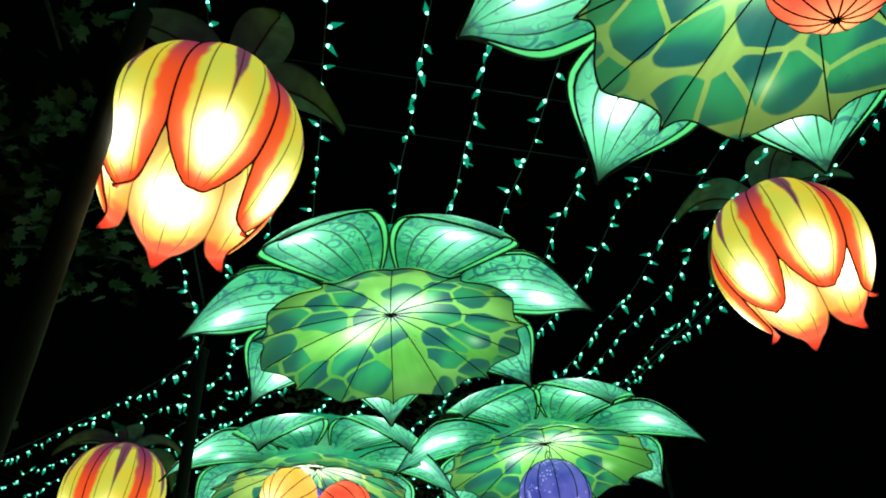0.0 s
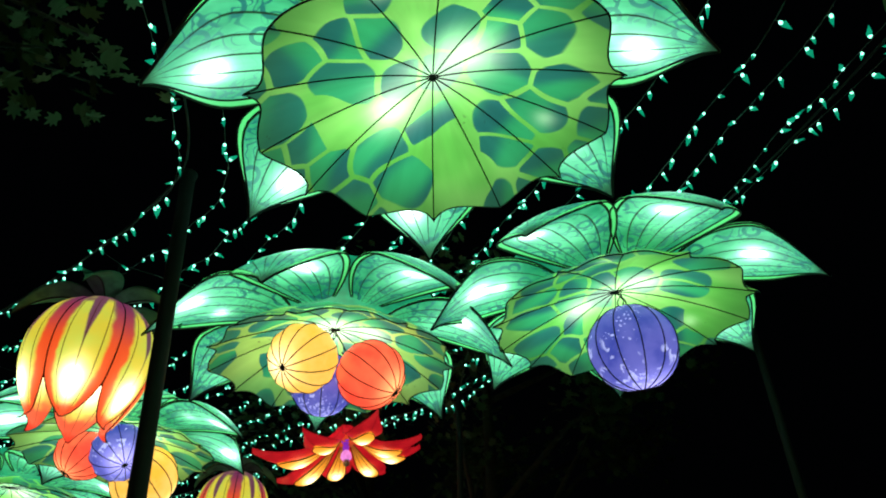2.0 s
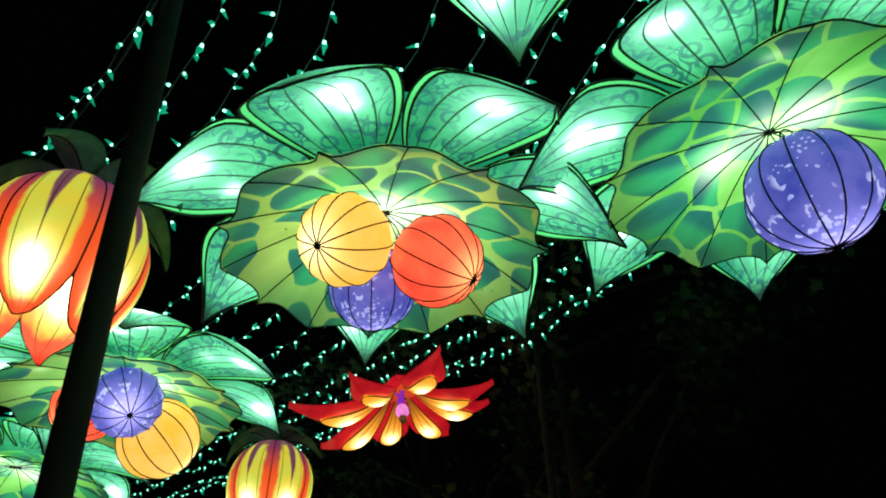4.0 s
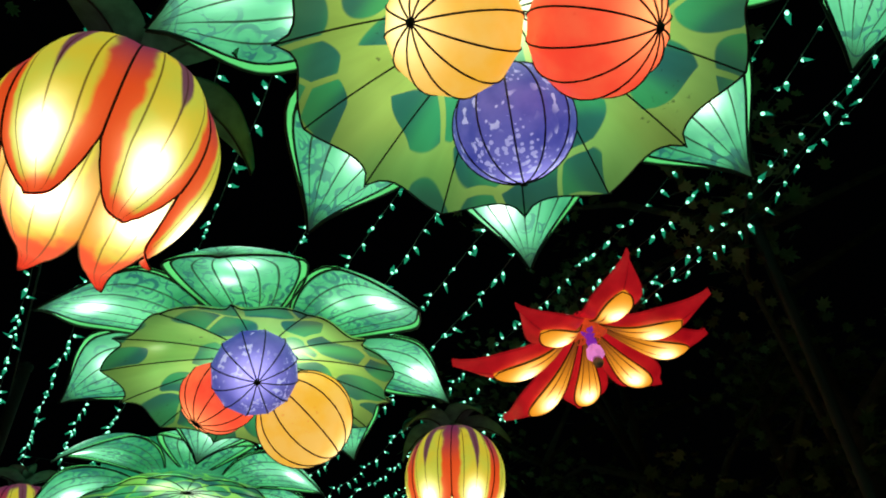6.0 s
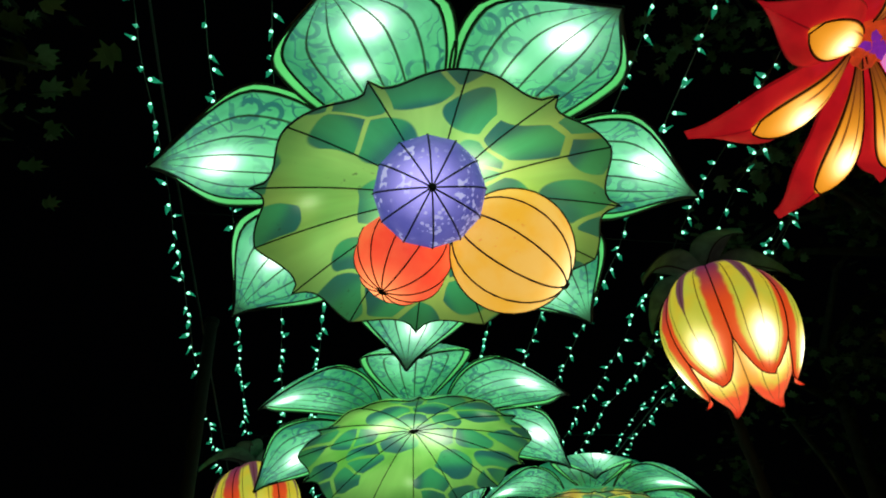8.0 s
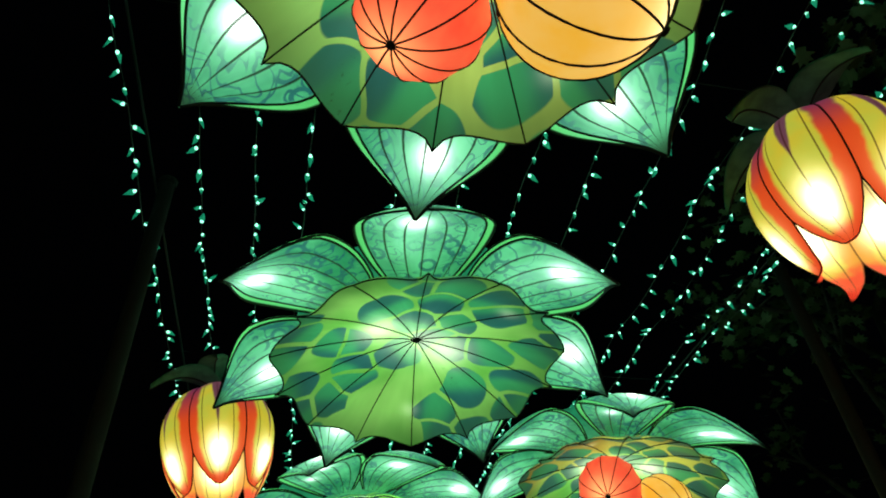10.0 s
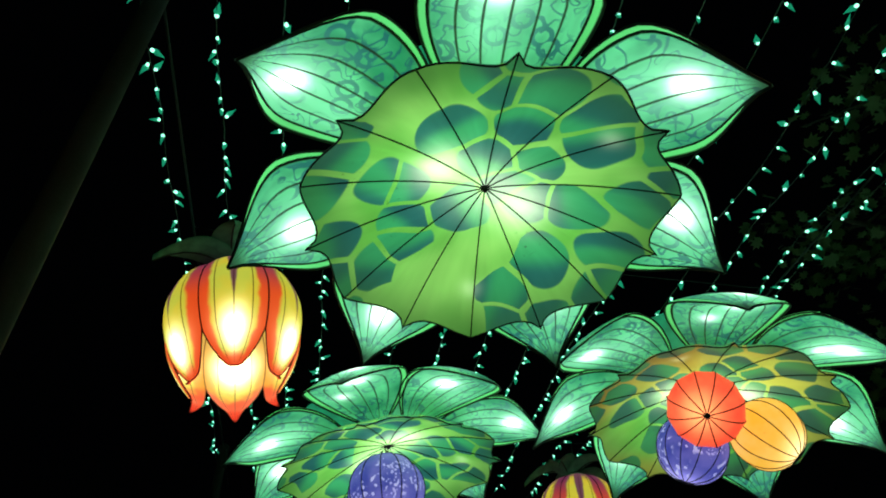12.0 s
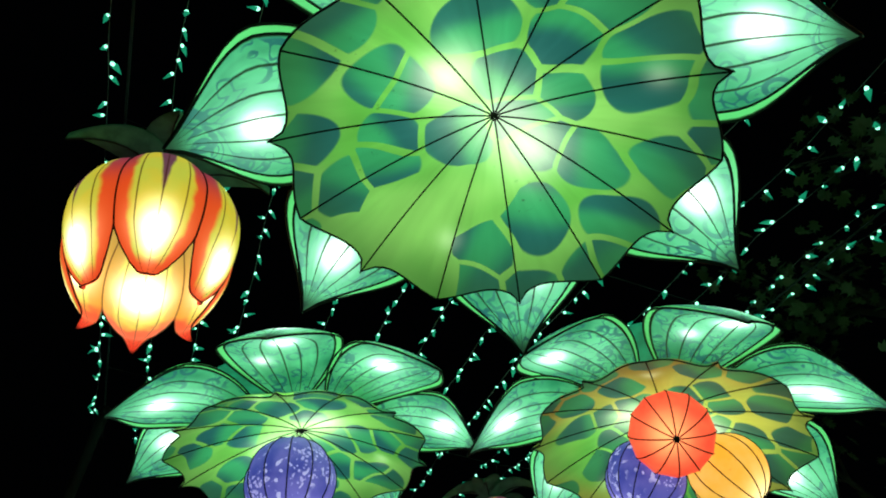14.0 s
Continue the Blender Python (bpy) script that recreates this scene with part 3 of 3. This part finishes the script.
# how far each petal of a lantern has slewed and sagged, in degrees
SLEW = {
    1: [(1, 1), (1, -1), (0, 1), (0, 0), (0, 2), (0, 0), (-2, 0)],
    2: [(-1, 0), (0, 0), (1, 1), (0, 2), (1, -2), (1, -1), (0, 0)],
    3: [(0, 2), (-1, 2), (0, 1), (2, 0), (-2, 1), (0, 1), (1, -1)],
    4: [(0, 1), (-1, -1), (0, 1), (0, 2), (-2, 1), (4, -3), (-1, 0)],
    5: [(2, 1), (1, 1), (1, 0), (1, 0), (-4, -1), (-2, -2), (0, 0)],
    6: [(1, 1), (3, -1), (-1, -1), (2, -1), (0, 0), (-5, 0), (0, 2)],
    7: [(-4, 3), (1, 0), (-2, 0), (4, -4), (0, 0), (2, 1), (0, -1)],
}
NOTE = {0.0: "glowing green silk water lily lantern with seven petals and printed disc", 0.35: "glowing olive-green silk water lily lantern with seven petals", 0.8: "glowing water lily lantern with amber-brown tinted disc"}
for i, row in enumerate(LILIES):
    lily(*row, NOTE[row[7]], SLEW.get(i, [(0, 0)] * 7))

# globes: colour, centre, direction of the lower pole, radius
GLOBES = [
    ("yellow", (-1.189, 5.315, 3.566), (-0.38, -0.68, -0.63), 0.223, 2),
    ("orange", (-0.773, 5.463, 3.517), (0.76, -0.12, -0.64), 0.223, 2),
    ("purple", (-1.147, 5.813, 3.618), (-0.1, 0.6, -0.79), 0.229, 2),
    ("purple", (0.838, 5.136, 3.511), (0.11, 0.16, -0.98), 0.268, 3),
    ("purple", (-2.908, 6.769, 3.494), (0.53, -0.53, -0.66), 0.228, 4),
    ("orange", (-3.356, 7.051, 3.595), (-0.32, -0.33, -0.89), 0.228, 4),
    ("yellow", (-2.888, 7.254, 3.436), (0.42, 0.7, -0.58), 0.276, 4),
    ("orange", (-4.94, 10.693, 3.486), (0.26, -0.76, -0.59), 0.228, 6),
    ("purple", (-5.204, 10.993, 3.416), (-0.42, -0.1, -0.9), 0.224, 6),
    ("yellow", (-4.78, 11.156, 3.429), (0.55, 0.2, -0.8), 0.222, 6),
    ("purple", (-7.182, 10.188, 3.472), (0.04, 0.1, -0.99), 0.28, 7),
    ("orange", (1.235, 1.12, 3.70), (-0.1, 0.33, -0.94), 0.2, 0),
]
for row in GLOBES:
    paper_ball(*row[:4], LILIES[row[4]][:3], "globe lanterns")


# ---- bell flower lanterns ----
# six petals in one ring, open below; sizes in units of the widest radius
BELL_LINE = along([(0.06, 0, 0.98), (0.46, 0, 0.91), (0.8, 0, 0.62), (0.97, 0, 0.22), (1.0, 0, -0.1), (0.96, 0, -0.42), (0.86, 0, -0.74), (0.73, 0, -1.02), (0.65, 0, -1.18), (0.68, 0, -1.30)], 90)
SEAM_END = 0.64


def bell_profile(u):
    p = BELL_LINE[min(90, max(0, round(u * 90)))]
    return p.x, p.z


def bell_half(u):
    """Half the angle that a petal spans, narrowing to a point below the seam."""
    q = max(0.0, (u - SEAM_END) / (1 - SEAM_END))
    return radians(30.2) * (0.02 + 0.98 * max(0.0, 1 - q ** 1.3) ** 1.1)


def bell_petal():
    def fn(u, v):
        r, z = bell_profile(u)
        s = 2 * v - 1
        puff = 0.085 * (1 - s * s) * math.sin(math.pi * min(1.0, 0.08 + u * 0.95)) ** 0.7 - 0.03
        flare = 0.07 * max(0.0, (u - 0.86) / 0.14) ** 2
        a = s * bell_half(u)
        return ((r + puff + flare) * math.cos(a), (r + puff + flare) * math.sin(a), z)
    a, f, uv = sheet(fn, 30, 14)
    n = len(a)
    b = [(x * 0.982, y * 0.982, z - 0.004) for x, y, z in a]
    faces = f + [tuple(i + n for i in q)[::-1] for q in f]
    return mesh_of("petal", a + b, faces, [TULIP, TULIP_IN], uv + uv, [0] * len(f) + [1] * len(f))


def bell_edge(u, sign, out=0.0):
    r, z = bell_profile(u)
    r += out - 0.03 + 0.07 * max(0.0, (u - 0.86) / 0.14) ** 2
    a = sign * bell_half(u)
    return (r * math.cos(a), r * math.sin(a), z)


def sepal_mesh():
    def fn(u, v):
        s = 2 * v - 1
        w = 0.36 * math.sin(math.pi * min(1, 0.1 + u * 0.9)) ** 0.8 * (1 - 0.25 * u)
        return (0.1 + 1.3 * u, s * w, 1.0 + 0.3 * math.sin(u * 2.4) - 0.5 * u * u + 0.09 * abs(s) - 0.05)
    a, f, uv = sheet(fn, 14, 8)
    n = len(a)
    b = [(x, y, z + 0.03) for x, y, z in a]
    return mesh_of("sepal", a + b, [q[::-1] for q in f] + [tuple(i + n for i in q) for q in f], [SEPAL], uv + uv)


BELL_PETAL, SEP = bell_petal(), sepal_mesh()
SEAM = mesh_of("seam_wire", *tube([bell_edge(i / 16 * SEAM_END, 1, 0.008) for i in range(17)], 0.011, 5), [WIRE])
RIM = mesh_of("rim_wire", *tube([bell_edge(SEAM_END + (1 - SEAM_END) * i / 14, -1, 0.004) for i in range(15)] + [bell_edge(1 - (1 - SEAM_END) * i / 14, 1, 0.004) for i in range(1, 15)], 0.009, 5), [WIRE])
SEP_RIB = mesh_of("sepal_rib", *tube([(0.1 + 1.3 * u, 0, 0.94 + 0.3 * math.sin(u * 2.4) - 0.5 * u * u) for u in [i / 10 for i in range(11)]], 0.012, 5), [WIRE])
CROWN = mesh_of("crown_cap", *lathe([(0.05, 0.95), (0.3, 0.98), (0.24, 1.05), (0.08, 1.1), (0.03, 1.25), (0.001, 1.27)], 16)[:2], [SEPAL])


def bell(x, y, z, rot, tx, ty, size):
    top = new("bell_flower_lantern")
    top.matrix_basis = Matrix.Translation((x, y, z)) @ pose(0, 0, 0, tx, 0, 0) @ pose(0, 0, 0, 0, ty, 0) @ pose(0, 0, 0, 0, 0, rot) @ Matrix.Scale(size, 4)
    for i in range(6):
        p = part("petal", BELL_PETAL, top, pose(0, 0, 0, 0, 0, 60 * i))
        part("seam_wire", SEAM, p)
        part("rim_wire", RIM, p)
    for i in range(5):
        leaf = part("sepal", SEP, top, pose(0, 0, 0, random.uniform(-8, 8), random.uniform(-10, 8), 72 * i + random.uniform(-9, 9)), "unlit dark green cloth sepal")
        part("sepal_rib", SEP_RIB, leaf)
    part("crown_cap", CROWN, top, None, "green stem cap")
    end = top.matrix_basis.inverted() @ Vector((x, y, TOP + 0.12))
    part("hanger", mesh_of("hanger", *tube([(0, 0, 1.2), end], 0.018, 6), [WIRE]), top)
    return tagged(top, "glowing yellow and red striped silk bell flower lantern hanging from canopy", "lantern", "bell flower lanterns")


BELLS = [(-0.936, 1.804, 3.677, -56.6, 1.4, 1.6, 0.365), (1.705, 2.644, 3.817, -104.1, -4.1, -2.3, 0.345), (-2.513, 5.259, 3.575, 351.4, 1.7, 3.2, 0.368), (-2.623, 8.932, 3.654, -43.4, 0.3, 1.6, 0.358), (-6.425, 8.342, 3.654, -34.6, 5.8, -9.8, 0.348), (-6.68, 11.96, 3.6, 5.0, 0.0, 0.0, 0.355)]
for row in BELLS:
    bell(*row)


# ---- red star flower lantern ----
def star_line(u):
    return 0.05 + 0.79 * u, -0.2 * math.sin(math.pi * u * 0.86) - 0.15 * u ** 0.6


def star_petal():
    def fn(u, v):
        s = 2 * v - 1
        w = 0.168 * (math.sin(math.pi / 2 * (u + 0.12) / 0.67) if u < 0.55 else (0.5 + 0.5 * math.cos(math.pi * (u - 0.55) / 0.451)) ** 0.75)
        r, z = star_line(u)
        return (r, s * w, z + 0.05 * s * s)
    a, f, uv = sheet(fn, 20, 8)
    n = len(a)
    b = [(x, y, z + 0.05 * (1 - (2 * v - 1) ** 2) + 0.006) for (x, y, z), (_, v) in zip(a, uv)]
    return mesh_of("petal", a + b, [q[::-1] for q in f] + [tuple(i + n for i in q) for q in f], [RED], uv + uv)


def star_lobe():
    def fn(u, v):
        s = 2 * v - 1
        w = 0.012 + 0.082 * math.sin(math.pi * min(1.0, u ** 1.9)) ** 0.75
        r, z = star_line(u * 0.72)
        return (r, s * w, z - 0.014 - 0.05 * (1 - s * s) * math.sin(math.pi * u ** 1.3))
    a, f, uv = sheet(fn, 18, 10)
    n = len(a)
    b = [(x, y, z + 0.01) for x, y, z in a]
    return mesh_of("inner_lobe", a + b, [q[::-1] for q in f] + [tuple(i + n for i in q) for q in f], [GOLD], uv + uv)


star = new("star_flower_lantern")
star.matrix_basis = Matrix.Translation((-1.321, 7.972, 4.089)) @ pose(0, 0, 0, -0.8, 0, 0) @ pose(0, 0, 0, 0, -6.6, 0) @ pose(0, 0, 0, 0, 0, -65.5) @ Matrix.Scale(0.945, 4)
SP, SL = star_petal(), star_lobe()


def lobe_edge(u, sign):
    r, z = star_line(u * 0.72)
    return (r, sign * (0.014 + 0.082 * math.sin(math.pi * min(1.0, u ** 1.9)) ** 0.75), z - 0.016)


LOBE_WIRE = mesh_of("lobe_wire", *tube([lobe_edge(i / 20, -1) for i in range(21)] + [lobe_edge(1 - i / 20, 1) for i in range(1, 21)], 0.0045, 5), [WIRE])
# slew and sag in degrees and length of each petal
STAR_PETALS = [(4, -5, 1.01), (4, 2, 0.99), (10, -11, 1.06), (-5, 1, 0.95), (-4, -5, 1.02), (-8, 2, 1.09), (1, 0, 1.13), (-2, 2, 0.97)]
for i, (slew, sag, reach) in enumerate(STAR_PETALS):
    p = part("petal", SP, star, pose(0, 0, 0, 0, sag, 45 * i + slew) @ Matrix.Diagonal((reach, 1, reach, 1)))
    part("inner_lobe", SL, p, None, "glowing golden yellow inner lobe")
    part("lobe_wire", LOBE_WIRE, p)
for i in range(5):
    part("cup", mesh_of("cup", *lathe([(0.045, -0.12), (0.06, -0.08), (0.05, -0.03), (0.02, 0.0)], 6)[:2], [SCARLET]), star, pose(0.075 * math.cos(i * 1.257), 0.075 * math.sin(i * 1.257), 0, 0, 0, i * 30), "orange-red cloth cup")
pistil = part("pistil", mesh_of("pistil", *lathe([(0.03, -0.2), (0.035, -0.16), (0.024, -0.13), (0.045, -0.1), (0.055, -0.04), (0.03, 0.0)], 12)[:2], [VIOLET]), star, None, "violet pistil")
part("pink_cup", mesh_of("pink_cup", *lathe([(0.04, -0.30), (0.062, -0.27), (0.05, -0.22), (0.02, -0.19)], 8)[:2], [PINK]), pistil, None, "pink star-shaped cup")
part("end_bulb", mesh_of("end_bulb", *lathe([(0.001, -0.36), (0.025, -0.355), (0.036, -0.33), (0.03, -0.295), (0.015, -0.28)], 10)[:2], [CLEAR]), pistil, None, "clear plastic end bulb")
part("stem", mesh_of("stem", *tube([(0, 0, -0.02), (0, 0, 0.1), (0.0, 0, 0.3)], 0.012, 8), [STEEL]), star)
tagged(star, "glowing red star flower lantern with golden lobes and violet pistil", "lantern")


# ---- posts, bars and cables of the canopy ----
def post(x, y, h=4.3, lean=(0, 0), girth=0.04):
    line = [(x + lean[0] * s, y + lean[1] * s, h * s) for s in (0, 0.3, 0.6, 0.9, 1.0)]
    ob = new("support_post")
    part("pole", mesh_of("pole", *tube(line, girth, 12), [STEEL]), ob)
    part("base_plate", mesh_of("base_plate", *lathe([(0.13, 0.0), (0.13, 0.012), (0.05, 0.016), (0.05, 0.06)], 12)[:2], [STEEL]), ob, pose(x, y, 0))
    part("cap", mesh_of("cap", *lathe([(0.047, -0.03), (0.05, 0.01), (0.02, 0.03), (0.001, 0.032)], 12)[:2], [STEEL]), ob, pose(x + lean[0], y + lean[1], h))
    return tagged(ob, "dark painted round steel post holding the canopy", "post", "support posts")


for row in ((-0.945, 1.63, 4.3, (-0.258, -0.132)), (-1.293, 4.15, 4.3, (-0.478, 0.247)), (2.0, 6.0, 4.3, (0, 0), 0.028), (-0.2, 7.65, 4.3, (0, 0), 0.028), (-4.983, 7.069, 4.3, (-0.296, 0.062)), (2.3, 0.9), (-3.2, 10.3), (-9.0, 9.85), (-7.0, 13.0)):
    post(*row)

line_l, line_r = along(EDGE_L, 96), along(EDGE_R, 96)
for name, line in (("edge_rail", line_l), ("edge_rail", line_r)):
    tagged(new(name, mesh_of(name, *tube([(p.x, p.y, TOP + 0.12) for p in line], 0.007, 6), [WIRE])), "thin dark steel rail along the canopy edge", "rail", "canopy rails")
for bx, by, *_ in BELLS:
    hub = Vector((bx, by))
    ends = [min(line, key=lambda p: (Vector((p.x, p.y)) - hub).length) for line in (line_l, line_r)]
    pts = [(ends[0].x, ends[0].y, TOP + 0.12), (bx, by, TOP + 0.12), (ends[1].x, ends[1].y, TOP + 0.12)]
    tagged(new("support_cable", mesh_of("support_cable", *tube(pts, 0.0025, 5), [WIRE])), "thin black steel cable carrying a bell lantern", "cable", "support cables")

# ---- strings of leaf-shaped lights ----
core = lathe([(0.001, 0.013), (0.006, 0.016), (0.0086, 0.0235), (0.006, 0.031), (0.001, 0.034)], 8)[:2]
blade = ([(0, 0, 0.012), (0.015, 0.003, 0.036), (0.0, 0.009, 0.038), (-0.015, 0.003, 0.036), (0.007, 0.003, 0.078), (0, -0.008, 0.034)], [(0, 1, 2), (0, 2, 3), (1, 4, 2), (2, 4, 3), (0, 5, 1), (0, 3, 5), (1, 5, 4), (3, 4, 5)])
stalk = tube([(0, 0, -0.002), (0.001, 0, 0.016)], 0.002, 4)
bv, bf = join(core, blade, stalk)
BULB = mesh_of("leaf_bulb", bv, bf, [LED, LED_LEAF, CORD], slots=[0] * len(core[1]) + [1] * len(blade[1]) + [2] * len(stalk[1]))
rnd = random.Random(7)
# where the strings run between the canopy's two edges
STRANDS = (-0.012, 0.07, 0.145, 0.213, 0.345, 0.435, 0.52, 0.61, 0.695, 0.80, 0.86, 0.955, 0.985)
for f in STRANDS:
    ph, amp = rnd.uniform(0, 6), rnd.uniform(0.015, 0.04)
    line = []
    for i, (a, b) in enumerate(zip(along(EDGE_L, 300), along(EDGE_R, 300))):
        ff = f + amp * 0.22 * math.sin(i * 0.09 + ph) + 0.0012 * math.sin(i * 0.6 + ph)
        p = a.lerp(b, ff)
        line.append(Vector((p.x, p.y, TOP + 0.06 - 0.05 * abs(math.sin(i * 0.1666 + 0.5)) + 0.003 * math.sin(i * 0.5 + ph))))
    strand = new("string_light", mesh_of("wire", *tube(line, 0.0019, 4), [CORD]))
    tagged(strand, "string of green-white leaf-shaped lights strung along the canopy", "string light", "string lights")
    walked, step = 0.0, 0.05
    for i in range(18, 290):
        walked += (line[i] - line[i - 1]).length
        if walked > step:
            step += rnd.choice((0.07, 0.1, 0.1, 0.12, 0.14))
            part("leaf_bulb", BULB, strand, Matrix.Translation(line[i] - Vector((0, 0, 0.003))) @ pose(0, 0, 0, rnd.uniform(70, 200), rnd.uniform(-30, 30), rnd.uniform(0, 360)) @ Matrix.Scale(rnd.uniform(0.8, 1.12), 4))


# ---- trees around the path ----
def maple_leaf(at, turn, size):
    pts = [(0, 0), (0.28, 0.12), (0.2, 0.3), (0.5, 0.5), (0.24, 0.52), (0.3, 0.78), (0.1, 0.68), (0, 1.0), (-0.1, 0.68), (-0.3, 0.78), (-0.24, 0.52), (-0.5, 0.5), (-0.2, 0.3), (-0.28, 0.12)]
    return [at + turn @ Vector((x * size, y * size, 0.12 * size * abs(x))) for x, y in pts]


def tree(x, y, h, crown_from, spread, seed, leaves=900):
    q = random.Random(seed)
    top = new("maple_tree")
    bark = []
    bend = q.uniform(-0.3, 0.3)
    trunk = [Vector((x + bend * (s / 8) ** 2, y + 0.2 * math.sin(s), h * 0.85 * s / 8)) for s in range(9)]
    bark.append(tube(trunk, 0.15, 9, 0.35))
    ends = []
    for i in range(11):
        s = q.randint(3, 8)
        a = q.uniform(0, 6.28)
        ln = spread * q.uniform(0.55, 1.0)
        st = trunk[s]
        z1 = max(crown_from, st.z + ln * q.uniform(0.0, 0.5))
        mid = Vector((st.x + 0.5 * ln * math.cos(a), st.y + 0.5 * ln * math.sin(a), (st.z + z1) / 2 + 0.25))
        end = Vector((st.x + ln * math.cos(a), st.y + ln * math.sin(a), z1))
        bark.append(tube([st, mid, end], 0.05, 6, 0.3))
        ends += [(mid, end)]
        for _ in range(2):
            w = end + Vector((q.uniform(-0.6, 0.6), q.uniform(-0.6, 0.6), q.uniform(-0.3, 0.5)))
            bark.append(tube([mid.lerp(end, 0.6), w], 0.016, 5, 0.5))
            ends.append((mid.lerp(end, 0.6), w))
    part("trunk", mesh_of("trunk", *join(*bark), [BARK]), top, None, "rough grey-brown bark")
    lv, lf = [], []
    for i in range(leaves):
        a, b = ends[q.randrange(len(ends))]
        c = a.lerp(b, q.uniform(0.3, 1.15)) + Vector((q.gauss(0, 0.2), q.gauss(0, 0.2), q.gauss(0, 0.15)))
        turn = Euler((q.uniform(-0.9, 0.9), q.uniform(-0.9, 0.9), q.uniform(0, 6.28))).to_matrix()
        n = len(lv)
        lv += maple_leaf(c, turn, q.uniform(0.09, 0.16))
        lf += [(n, n + 1, n + 2, n + 12, n + 13), (n + 2, n + 3, n + 4, n + 10, n + 11, n + 12), (n + 4, n + 5, n + 6, n + 8, n + 9, n + 10), (n + 6, n + 7, n + 8)]
    part("crown", mesh_of("crown", lv, lf, [LEAF], smooth=False), top, None, "dark green maple leaves")
    return tagged(top, "dark leafy maple tree standing beside the lit path", "tree", "trees")


TREES = [(-4.2, 3.6, 6.5, 4.6, 2.0, 1), (-8.4, 4.0, 7.0, 4.8, 2.0, 2, 600), (-1.4, 11.6, 6.8, 4.9, 2.2, 3), (-0.1, 10.6, 5.2, 3.3, 1.5, 4), (-3.2, 13.4, 6.5, 4.7, 2.0, 6), (0.2, 9.8, 7.0, 4.9, 2.9, 9, 1800), (-2.6, 0.6, 6.2, 4.9, 1.6, 8)]
for row in TREES:
    tree(*row)
